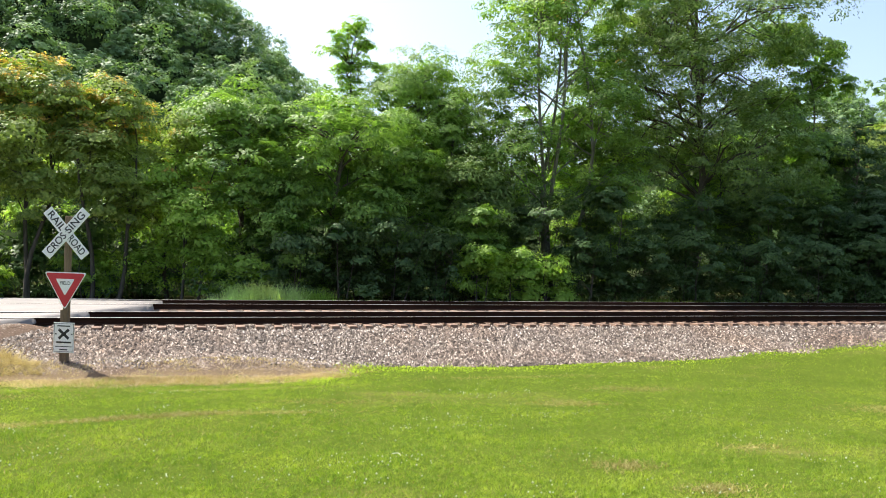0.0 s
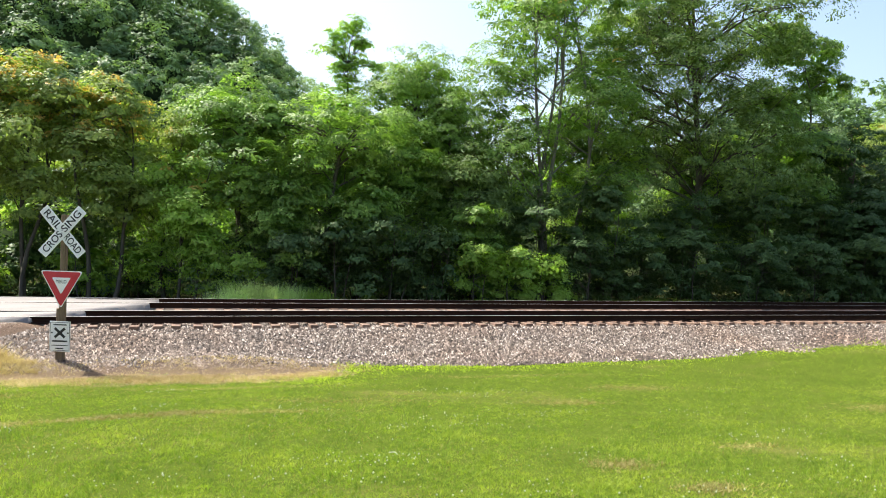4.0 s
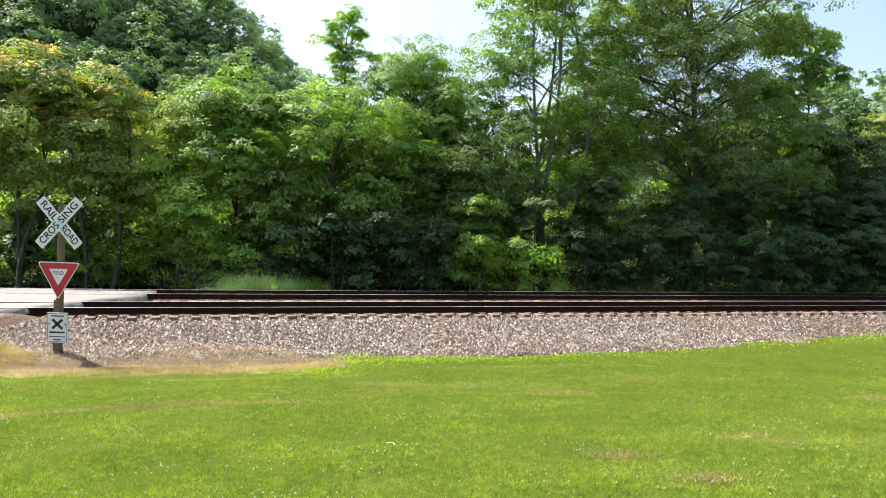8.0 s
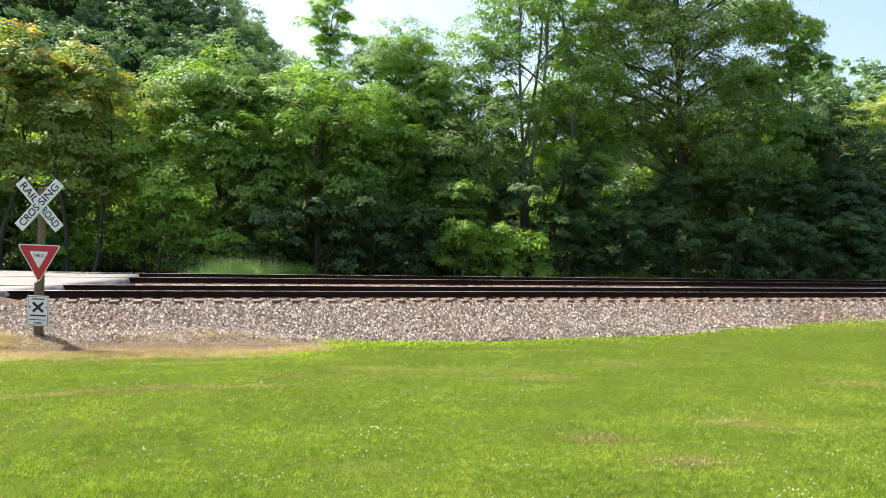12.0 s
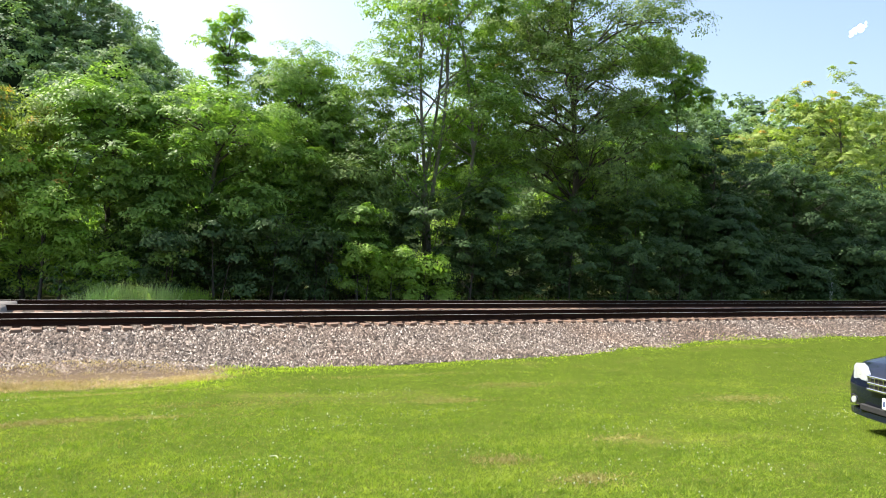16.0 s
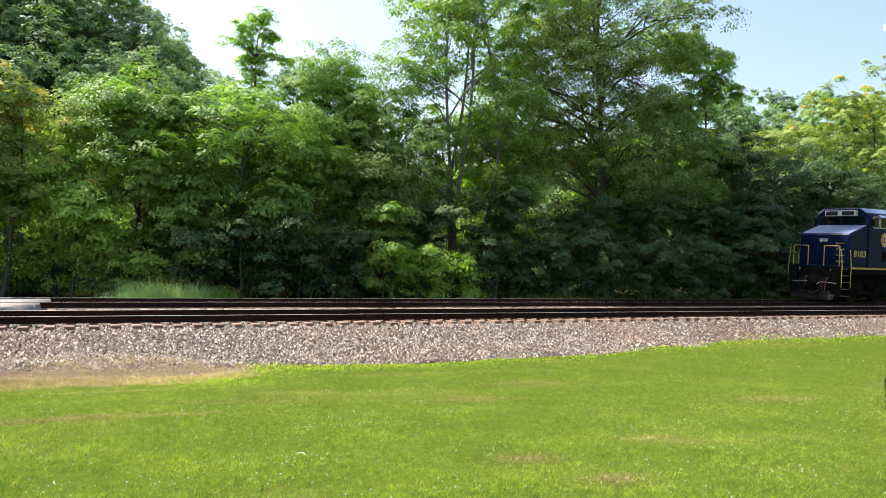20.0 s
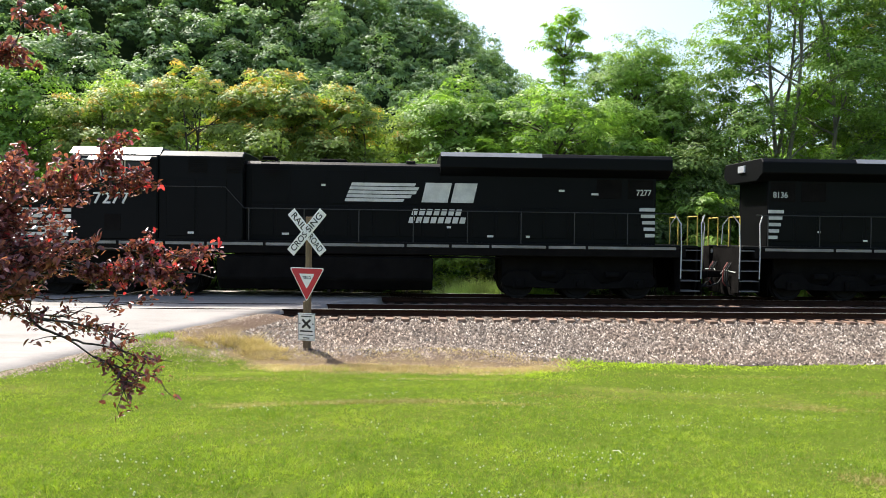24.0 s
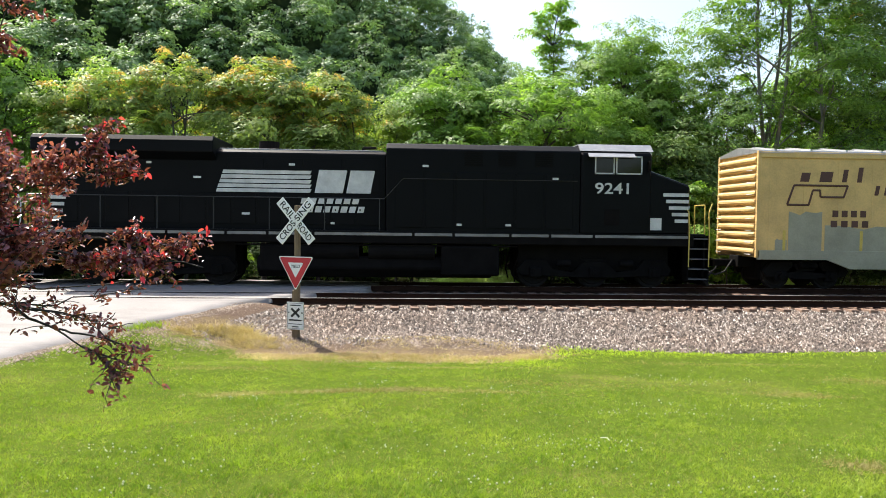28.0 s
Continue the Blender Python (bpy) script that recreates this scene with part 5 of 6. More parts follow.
                part("rear_stripe", box(end - 0.55 + 0.05 * k, end - 0.03, y0, y1, z - 0.055, z + 0.055), STRIPE_WHITE, hood)
            words("road_number", number, 0.27, ink, Matrix.Translation((end - 0.42, s * (hw + 0.022), 3.55)) @ Matrix.Rotation(radians(180 if s > 0 else 0), 4, "Z") @ Matrix.Rotation(radians(90), 4, "X"), hood, 0.003, 0.5)
        # walkway rails
        hr = bmesh.new()
        zr = 2.86
        pipe([(b1 + 0.05, s * 1.44, zr), (end + 0.55, s * 1.44, zr)], 0.017, 6, hr)
        if brand != "gold":
            pipe([(b1 + 0.05, s * 1.44, zr), (b1 - 0.55, s * 1.45, 3.52), (c1 + 0.1, s * 1.45, 3.52)], 0.013, 5, hr)
        rail = part("handrail", hr, HANDRAIL_DARK if brand != "gold" else body, o)
        for u in np.arange(b1 + 0.2, end + 0.6, 1.75):
            part("stanchion", rod((u, s * 1.46, 1.7), (u, s * 1.44, zr), 0.018, 6), HANDRAIL_DARK if brand != "gold" else body, rail)
        # tank side and pipes
        part("air_pipe", pipe([(7.0, s * 1.36, 1.36), (L - 7.2, s * 1.36, 1.36)], 0.03), UNDER, o)
    part("rear_headlight", bev(box(end + 0.38, end + 0.46, -0.25, 0.25, 4.35, 4.6), 0.02), LAMP_GLASS, o)
    # tank
    t0, t1 = (7.6, 15.5) if kind != "sd" else (7.6, 14.5)
    if brand == "gold" or kind == "sd":
        part("fuel_tank", bev(sweep([(-1.48, 1.34), (-1.48, 0.62), (-1.15, 0.26), (1.15, 0.26), (1.48, 0.62), (1.48, 1.34)], "x", t0, t1), 0.05), UNDER, o)
    else:
        part("fuel_tank", bev(sweep([(-1.3, 1.0), (-1.45, 0.62), (-1.1, 0.3), (1.1, 0.3), (1.45, 0.62), (1.3, 1.0)], "x", t0 + 0.2, t1 - 0.1), 0.05), UNDER, o)
        part("equipment_box", bev(box(t0, t0 + 1.9, -1.48, 1.48, 0.4, 1.36), 0.05), UNDER, o)
        part("battery_box", bev(box(t1 - 1.3, t1 - 0.2, -1.48, 1.48, 0.5, 1.36), 0.05), UNDER, o)
        for s in (-1, 1):
            for u in (t0 + 2.1, t0 + 4.55):
                part("air_reservoir", rod((u, s * 1.22, 1.14), (u + 2.15, s * 1.22, 1.14), 0.26, 18), UNDER, o)
    for u in (4.35, L - 4.6):
        truck(o, u, (-2.0, 0.0, 2.0), WHEELSET, 0.53)
    return o


def build_boxcar():
    L = 17.0
    o = tagged(empty("boxcar"), "faded yellow boxcar with ribbed end and grey overpainted patches", "boxcar")
    e0, e1, z0, z1 = 1.0, 16.0, 1.08, 4.62
    part("body", bev(box(e0 + 0.04, e1 - 0.04, -1.5, 1.5, z0, z1 - 0.02), 0.02), BOX_YELLOW, o)
    part("roof", sweep([(-1.56, z1 - 0.06), (-1.5, z1 + 0.02), (0, z1 + 0.22), (1.5, z1 + 0.02), (1.56, z1 - 0.06)], "x", e0 - 0.05, e1 + 0.05), GALVAN, o, "galvanised peaked roof")
    for u in np.arange(e0 + 0.5, e1, 1.22):
        part("roof_seam", sweep([(-1.5, z1 + 0.02), (0, z1 + 0.22), (1.5, z1 + 0.02), (1.5, z1 + 0.07), (0, z1 + 0.27), (-1.5, z1 + 0.07)], "x", u, u + 0.08), GALVAN, o)
    for u, way in ((e0, -1), (e1, 1)):
        for k in range(12):
            z = z0 + 0.2 + k * 0.278
            part("end_rib", rod((u + way * 0.0, -1.40, z), (u + way * 0.0, 1.40, z), 0.10, 10), BOX_YELLOW, o)
        for s in (-1, 1):
            part("corner_post", bev(box(u - 0.06, u + 0.06, min(s * 1.42, s * 1.54), max(s * 1.42, s * 1.54), z0, z1), 0.01), BOX_YELLOW, o)
        for s in (-1, 1):
            for k in range(4 if s > 0 else 8):
                part("ladder_rung", pipe([(u + way * 0.16, s * 1.35, z0 + 0.1 + k * 0.4), (u + way * 0.16, s * 0.95, z0 + 0.1 + k * 0.4)], 0.014), RAIL_WHITE, o)
    for s in (-1, 1):
        y = s * 1.5
        part("top_chord", bev(box(e0, e1, y - 0.05, y + 0.05, z1 - 0.22, z1 - 0.02), 0.01), BOX_YELLOW, o)
        part("side_sill", bev(sweep([(e0, z0 + 0.25), (e0, z0 - 0.06), (e0 + 2.4, z0 - 0.06), (e0 + 3.2, 0.72), (e1 - 3.2, 0.72), (e1 - 2.4, z0 - 0.06), (e1, z0 - 0.06), (e1, z0 + 0.25)], "y", y - 0.04, y + 0.04), 0.008), BOX_GREY, o)
        for u in np.arange(e0 + 0.35, e1 - 0.2, 1.18):
            part("side_post", bev(box(u, u + 0.05, y - 0.006, y + 0.006, z0 + 0.1, z1 - 0.2), 0.01), BOX_YELLOW, o)
        door = part("door", bev(box(7.0, 10.2, min(y, y + s * 0.12), max(y, y + s * 0.12), z0 + 0.05, z1 - 0.3), 0.02), BOX_YELLOW, o)
        for k in range(4):
            part("door_rib", bev(box(7.05, 10.15, min(y, y + s * 0.17), max(y, y + s * 0.17), z0 + 0.5 + k * 0.8, z0 + 0.62 + k * 0.8), 0.02), BOX_YELLOW, door)
        ya, yb = min(y, y + s * 0.008), max(y, y + s * 0.008)
        for u, w, za, zb in ((2.05, 1.15, 1.15, 2.55), (3.3, 2.7, 1.15, 2.1), (1.6, 0.4, 1.12, 1.7), (11.0, 3.0, 1.15, 2.6)):
            rr = random.Random(int(u * 10))
            pts = [(u, za)] + [(u + w, za)] + [(u + w * (1 - k / 6), zb + rr.uniform(-0.10, 0.10)) for k in range(7)]
            part("overpaint_patch", sweep(pts, "y", ya, yb), BOX_GREY, o, "rough grey overpaint")
        yc, yd = min(y, y + s * 0.011), max(y, y + s * 0.011)
        u = 2.4
        for w, h in ((0.30, 0.30), (0.42, 0.34), (0.16, 0.42), (0.16, 0.5)):
            part("name_bar", sweep([(u, 3.62), (u + w, 3.62), (u + w + 0.06, 3.62 + h), (u + 0.06, 3.62 + h)], "y", yc, yd), BOX_BROWN, o)
            u += w + 0.36
        for w in (0.13, 0.34, 0.4, 0.4):
            part("name_bar", sweep([(u + 0.1, 3.2), (u + 0.1 + w, 3.2), (u + 0.16 + w, 3.52), (u + 0.16, 3.52)], "y", yc, yd), BOX_BROWN, o)
            u += w + 0.2
        for a, b in (((1.98, 2.85), (2.2, 3.5)), ((2.2, 3.5), (4.05, 3.5)), ((4.05, 3.5), (3.92, 3.12)), ((3.92, 3.12), (3.12, 3.12)), ((3.12, 3.12), (3.1, 3.34)), ((3.1, 3.34), (2.85, 3.34)), ((2.85, 3.34), (2.72, 2.85)), ((2.72, 2.85), (1.98, 2.85))):
            part("emblem_stroke", rod((a[0], y + s * 0.004, a[1]), (b[0], y + s * 0.004, b[1]), 0.035, 6), BOX_BROWN, o)
        for k in range(4):
            part("mark_bar", box(3.55 + k * 0.32, 3.75 + k * 0.32, yc, yd, 2.46, 2.68), BOX_BROWN, o)
            part("mark_bar", box(3.5 + k * 0.36, 3.72 + k * 0.36, yc, yd, 2.12, 2.34), BOX_BROWN, o)
        for u in (1.86, 4.52):
            part("reflector", box(u, u + 0.1, yc, yd, 1.2, 2.0), RAIL_YELLOW, o)
    part("centre_sill", bev(box(0.9, L - 0.9, -0.35, 0.35, 0.7, 1.1), 0.02), UNDER, o)
    for u, way in ((0.0, 1), (L, -1)):
        coupler(o, u, way)
    for u in (2.9, L - 2.9):
        truck(o, u, (-0.88, 0.88), WHEELSET_SMALL, 0.45)
    return o


# places of the front couplers behind a mark on the lead engine, and the way each faces
LEAD = build_loco("locomotive", 23.4, NW_BLUE, ROOF_BLUE_SHEEN, STRIPE_GOLD, RAIL_YELLOW, "8103", "evo", "dark blue diesel locomotive with gold stripe leading the train", "gold")
SECOND = build_loco("locomotive", 23.95, NS_BLACK, ROOF_SHEEN, STRIPE_WHITE, RAIL_YELLOW, "7277", "sd", "black diesel locomotive with white-striped nose, second in the train", "white")
THIRD = build_loco("locomotive", 23.35, NS_BLACK, ROOF_SHEEN, STRIPE_WHITE, RAIL_YELLOW, "8136", "evo", "black diesel locomotive with four cab windows, running cab last", "white")
FOURTH = build_loco("locomotive", 22.55, NS_BLACK, ROOF_SHEEN, STRIPE_WHITE, RAIL_YELLOW, "9139", "dash", "black diesel locomotive with low mid hood, running cab last", "white")
FIFTH = build_loco("locomotive", 23.3, NS_BLACK, ROOF_SHEEN, STRIPE_WHITE, RAIL_YELLOW, "9241", "dash", "black diesel locomotive coupled to the boxcar, running cab last", "white")
BOXCAR = build_boxcar()
CONSIST = ((LEAD, -3.9, 0), (SECOND, 19.5, 0), (THIRD, 66.8, 180), (FOURTH, 89.5, 180), (FIFTH, 112.65, 180), (BOXCAR, 112.65, 0))
# seconds and the mark's place along the track
RUN = ((0, 394.9), (20, 36.9), (20.5, 27.95), (21, 19.1), (21.5, 10.1), (22, 0.9), (22.5, -7.95), (24.5, -41.6), (25, -50.28), (25.5, -59.1), (26, -67.4), (26.5, -75.75), (27, -84.6), (27.5, -93.45), (28, -101.7))

# ---- the parked car ----


def build_car():
    """A minivan parked on the lawn; local x points ahead from the front bumper, which is at x = 0."""
    h = math.degrees(math.atan2(0.315, -0.95))
    gx, gy = 12.3, 5.1
    car = tagged(empty("minivan", 9.97, 5.80, float(ground_z(gx, gy)) + 0.02, h), "dark blue minivan with chrome grille parked on the grass", "car")
    # side outline, x back from the nose
    side = [(0.0, 0.34), (0.05, 0.62), (-0.02, 0.80), (-0.22, 0.97), (-1.12, 1.16), (-2.02, 1.66), (-2.5, 1.74), (-4.5, 1.72), (-5.0, 1.58), (-5.12, 1.0), (-5.14, 0.42), (-4.95, 0.26), (-0.3, 0.22)]
    bm = bmesh.new()
    ys = [-0.99, -0.93, -0.72, -0.4, 0, 0.4, 0.72, 0.93, 0.99]
    rings = []
    for y in ys:
        k = abs(y) / 0.99
        ring = []
        for x, z in side:
            front = max(0.0, 1 + x / 0.9) if x > -0.9 else 0
            xx = x - 0.14 * k ** 4 * front
            tumble = max(0.0, (z - 1.05) / 0.7)
            ring.append(bm.verts.new((xx, y * (1 - 0.20 * tumble), z - 0.05 * k ** 2 * (z > 0.85))))
        rings.append(ring)
    n = len(side)
    for a, b in zip(rings, rings[1:]):
        for i in range(n):
            bm.faces.new((a[i], b[i], b[(i + 1) % n], a[(i + 1) % n]))
    bm.faces.new(rings[0])
    bm.faces.new(rings[-1][::-1])
    bmesh.ops.recalc_face_normals(bm, faces=bm.faces)
    bev(bm, 0.012)
    body = part("body", bm, CAR_PAINT, car, smooth=True)
    for s in (-1, 1):
        y0, y1 = (0.50, 0.88) if s > 0 else (-0.88, -0.50)
        pts = [(y0, 0.70), (y1, 0.68), (y1 + 0.02 * s, 0.86), (y1 - 0.06 * s, 0.92), (y0, 0.80)] if s > 0 else [(y1, 0.70), (y0, 0.68), (y0 - 0.02, 0.86), (y0 + 0.06, 0.92), (y1, 0.80)]
        lm = sweep(pts, "x", -0.12, 0.03, 0.012)
        for v in lm.verts:
            v.co.x -= 0.16 * (abs(v.co.y) / 0.99) ** 4
        lamp = part("headlight", lm, LAMP_GLASS, body, "clear plastic headlight")
        part("lamp_bulb", rod((-0.12, s * 0.66, 0.77), (-0.02, s * 0.66, 0.77), 0.04, 14), CHROME, lamp)
        fog = part("fog_lamp", rod((-0.3, s * 0.80, 0.40), (-0.028, s * 0.80, 0.40), 0.056, 16), CHROME, body)
        part("fog_lens", rod((-0.1, s * 0.80, 0.40), (-0.02, s * 0.80, 0.40), 0.045, 16), LAMP_GLASS, fog)
        part("fog_recess", sweep([(s * 0.60, 0.34), (s * 0.88, 0.34), (s * 0.87, 0.47), (s * 0.72, 0.46)], "x", -0.3, -0.035), RUBBER, body)
        part("door_mirror", bev(box(-1.75, -1.55, min(s * 0.98, s * 1.2), max(s * 0.98, s * 1.2), 1.06, 1.24), 0.03), CAR_PAINT, body)
        for k, (x0, x1) in enumerate(((-2.75, -1.75), (-3.75, -2.85), (-4.75, -3.85))):
            part("side_window", sweep([(x0, 1.14), (x1, 1.14), (x1 - 0.25 * (k == 0), 1.56), (x0, 1.58)], "y", s * 0.90 - 0.012, s * 0.90 + 0.012), GLASS, body)
        for x in (-0.98, -4.05):
            wheel = part("wheel", rod((x, s * 0.78, 0.33), (x, s * 1.0, 0.33), 0.335, 32), RUBBER, car, "black tyre on an alloy rim")
            part("rim", rod((x, s * 0.985, 0.33), (x, s * 1.006, 0.33), 0.22, 24), CHROME, wheel)
            part("wheel_arch", rod((x, s * 0.80, 0.36), (x, s * 0.992, 0.36), 0.40, 32), RUBBER, body)
    part("grille_recess", sweep([(-0.42, 0.60), (0.42, 0.60), (0.46, 0.80), (-0.46, 0.80)], "x", -0.1, 0.055), RUBBER, body)
    for z in (0.615, 0.70, 0.79):
        part("grille_bar", bev(box(-0.02, 0.085, -0.44, 0.44, z - 0.016, z + 0.016), 0.008), CHROME, body)
    part("grille_upright", bev(box(-0.02, 0.088, -0.025, 0.025, 0.61, 0.79), 0.008), CHROME, body)
    for k in range(11):
        for z in (0.655, 0.745):
            part("grille_mesh", box(0.03, 0.062, -0.40 + k * 0.08 - 0.006, -0.40 + k * 0.08 + 0.006, z - 0.03, z + 0.03), CHROME, body)
    plate = part("licence_plate", bev(box(0.06, 0.078, -0.155, 0.155, 0.40, 0.55), 0.008), SIGN_WHITE, car, "white licence plate")
    for k in range(6):
        part("plate_bar", box(0.078, 0.081, -0.125 + k * 0.043, -0.098 + k * 0.043, 0.435, 0.51), plain("plate ink", (0.03, 0.06, 0.2), 0.5) if k == 0 else bpy.data.materials["plate ink"], plate)
    lip = sweep([(-0.93 + 0.062 * k, 0.21) for k in range(31)] + [(0.93 - 0.062 * k, 0.29) for k in range(31)], "x", -0.35, 0.03)
    for v in lip.verts:
        v.co.x -= 0.16 * (abs(v.co.y) / 0.99) ** 4
    part("bumper_lip", lip, CAR_PAINT, body)
    part("lower_intake", bev(box(-0.1, 0.045, -0.6, 0.6, 0.30, 0.385), 0.01), RUBBER, body)
    part("windscreen", sweep([(-1.2, 1.16), (-2.0, 1.635), (-2.02, 1.655), (-1.21, 1.185)], "y", -0.74, 0.74), GLASS, body)
    part("wiper", pipe([(-1.22, -0.5, 1.19), (-1.4, 0.1, 1.32)], 0.012), RUBBER, body)
    part("underbody", bev(box(-4.8, -0.4, -0.85, 0.85, 0.16, 0.3), 0.02), RUBBER, car)


build_car()

# ---- the purple-leaved plum ----


def bough(a, b, r0, r1, rng, sag=0.0, steps=12, wander=0.012):
    """A smooth slender branch with a slight wander."""
    a, b = np.asarray(a, float), np.asarray(b, float)
    t = np.linspace(0, 1, steps)
    L = np.linalg.norm(b - a)
    p = a + (b - a) * t[:, None]
    for k in (1, 2, 3):
        p += np.sin(t * 3.1416 * k)[:, None] * rng.normal(size=(1, 3)) * L * 0.045 / k
    p[1:-1] += rng.normal(size=(steps - 2, 3)) * L * wander * 0.5
    p[:, 2] += np.sin(t * 3.1416) * L * sag
    return p, r0 + (r1 - r0) * t ** 0.8


def build_plum():
    rng = np.random.default_rng(9)
    x, y = -4.35, 5.35
    gz = float(ground_z(x, y))
    t = tagged(empty("plum_tree", x, y, gz), "purple-leaved plum tree with dark wiry branches", "tree")
    lines = []
    base = np.array([0, 0, -0.2])
    fork = np.array([0.05, 0.0, 1.25])
    lines.append(bough(base, fork, 0.085, 0.07, rng))
    twigs, bare = [], []
    for k in range(50):
        far = rng.uniform(0.2, 1.0)
        if k >= 36:
            e = np.array([0.7 + 1.1 * far, rng.uniform(-0.4, 0.4), rng.uniform(1.5, 1.95)])
        elif k < 29:
            e = np.array([0.75 + 1.2 * far, rng.uniform(-0.45, 0.45), rng.uniform(1.66, 2.62) - 0.15 * far])
        else:
            e = np.array([rng.uniform(-1.3, 0.9), rng.uniform(-0.8, 0.8), rng.uniform(1.6, 3.2)])
        p, r = bough(fork + np.array([0, 0, rng.uniform(-0.1, 0.4)]), e, 0.024, 0.006, rng, 0.02)
        lines.append((p, r))
        for n in range(26):
            i = rng.integers(4, 12)
            d = unit((e - fork)[None] * 0.6 + rng.normal(size=(1, 3)) * 0.75 + np.array([[0, 0, 0.25]]))[0]
            q = p[i] + d * rng.uniform(0.14, 0.42)
            if 1.36 < q[2] < 2.72 or q[0] < 1.1:
                twigs.append((p[i], q))
    # boughs that reach out and droop below the crown
    for a, b, kind in (((1.6, 0, 1.86), (2.62, -0.05, 1.72), 0), ((1.7, 0, 1.8), (3.02, -0.1, 1.70), 0), ((1.7, 0, 1.8), (2.78, 0.05, 1.86), 0), ((1.6, 0.1, 2.2), (2.42, 0.1, 2.38), 0), ((1.6, 0.1, 2.3), (2.25, 0.0, 2.60), 0), ((1.0, -0.15, 2.9), (1.75, -0.15, 3.42), 0),
                       ((0.1, -0.1, 1.46), (1.75, -0.1, 1.42), 2), ((1.75, -0.1, 1.42), (2.30, -0.1, 1.10), 2), ((2.30, -0.1, 1.10), (2.44, -0.12, 0.96), 1), ((1.75, -0.1, 1.42), (2.46, -0.1, 1.27), 1), ((2.05, -0.1, 1.27), (2.58, -0.08, 1.13), 1), ((2.2, -0.1, 1.15), (2.6, -0.1, 1.02), 1),
                       ((0.8, 0.1, 1.5), (2.35, 0.1, 1.50), 1), ((0.9, -0.2, 1.45), (2.2, -0.25, 1.38), 1), ((0.6, 0.0, 1.55), (2.5, 0.05, 1.60), 1)):
        p, r = bough(a, b, 0.013 if kind == 2 else 0.009, 0.004, rng, 0.01)
        lines.append((p, r))
        for k in range((16, 11, 5)[kind]):
            i = rng.integers(3 if kind == 0 else 5, 12)
            d = unit((np.array(b) - np.array(a))[None] + rng.normal(size=(1, 3)) * 0.5)[0]
            q = p[i] + d * rng.uniform(0.08, 0.26)
            if q[0] < 3.06:
                (twigs if kind == 0 else bare).append((p[i], q))
    for a, b in twigs + bare:
        lines.append(bough(a, b, 0.0045, 0.002, rng, 0.04, 5))
    v, f = tubes(lines, 5)
    arrays("branch_work", v, f, BARK_PLUM, t, smooth=True)

    def leaves_on(pairs, per, size, mat, name):
        A = np.array([p[0] for p in pairs])
        B = np.array([p[1] for p in pairs])
        k = len(A) * per
        u = rng.uniform(0.15, 1.05, k)[:, None]
        c = np.repeat(A, per, 0) * (1 - u) + np.repeat(B, per, 0) * u + rng.normal(size=(k, 3)) * 0.022
        n = rng.normal(size=(k, 3)) * 0.75 + np.array([[0, -0.15, 0.75]])
        L = size * rng.uniform(0.6, 1.3, k)
        # an oval leaf of two folded halves
        nn = unit(n)
        g, w = rotate_to(nn)
        an = rng.uniform(0, 6.283, k)[:, None]
        d = g * np.cos(an) + w * np.sin(an)
        e = np.cross(nn, d)
        Lw, Ww = L[:, None], (L * rng.uniform(0.42, 0.56, k))[:, None]
        down = np.array([[0, 0, 1.0]]) * Lw
        ring = [c - d * Lw * 0.5, c - d * Lw * 0.18 + e * Ww * 0.5 + nn * Ww * 0.15, c + d * Lw * 0.22 + e * Ww * 0.42 + nn * Ww * 0.12 - down * 0.10, c + d * Lw * 0.5 - down * 0.25,
                c + d * Lw * 0.22 - e * Ww * 0.42 + nn * Ww * 0.12 - down * 0.10, c - d * Lw * 0.18 - e * Ww * 0.5 + nn * Ww * 0.15]
        vv = np.stack(ring, 1).reshape(-1, 3)
        i = np.arange(k)[:, None] * 6
        return arrays(name, vv, np.concatenate([i + np.array([[0, 1, 2, 3]]), i + np.array([[0, 3, 4, 5]])]), mat, t)
    leaves_on(twigs, 34, 0.047, LEAF_PLUM, "leaves")
    leaves_on(bare, 9, 0.046, LEAF_PLUM, "lower_leaves")
    red = [p for p in twigs if p[1][0] > 2.2 or rng.random() < 0.10]
    tagged(leaves_on([(p[0] * 0.15 + p[1] * 0.85, p[1] + (p[1] - p[0]) * 0.08) for p in red], 3, 0.048, LEAF_CRIMSON, "young_leaves"), "crimson young leaves at the branch tips")


build_plum()

# ---- grass and small growth ----


def blades(name, P, h, w, mat, label, seed, category="grass", lean=0.5, tall=None):
    """Single blades of grass standing at P."""
    rng = np.random.default_rng(seed)
    n = len(P)
    z = ground_z(P[:, 0], P[:, 1])
    b = np.stack([P[:, 0], P[:, 1], z - 0.005], 1)
    a = rng.uniform(0, 6.283, n)
    hh = h * rng.uniform(0.5, 1.3, n) * (1 if tall is None else tall)
    ww = (w * rng.uniform(0.6, 1.3, n))[:, None]
    side = np.stack([np.cos(a), np.sin(a), 0 * a], 1)
    tip = b + np.stack([rng.normal(size=n) * lean * hh, rng.normal(size=n) * lean * hh, hh], 1)
    v = np.stack([b - side * ww, b + side * ww, tip], 1).reshape(-1, 3)
    f = np.arange(n)[:, None] * 3 + np.arange(3)[None]
    tagged(arrays(name, v, f, mat), label, category, kind="stuff")


def lawn_edge(x):
    return 17.6 - 2.3 * np.clip((4.2 - x) / 1.6, 0, 1) + 1.5 * np.clip((-2.6 - x) / 1.4, 0, 1) + 1.0 * np.clip((x - 5) / 10, 0, 1)


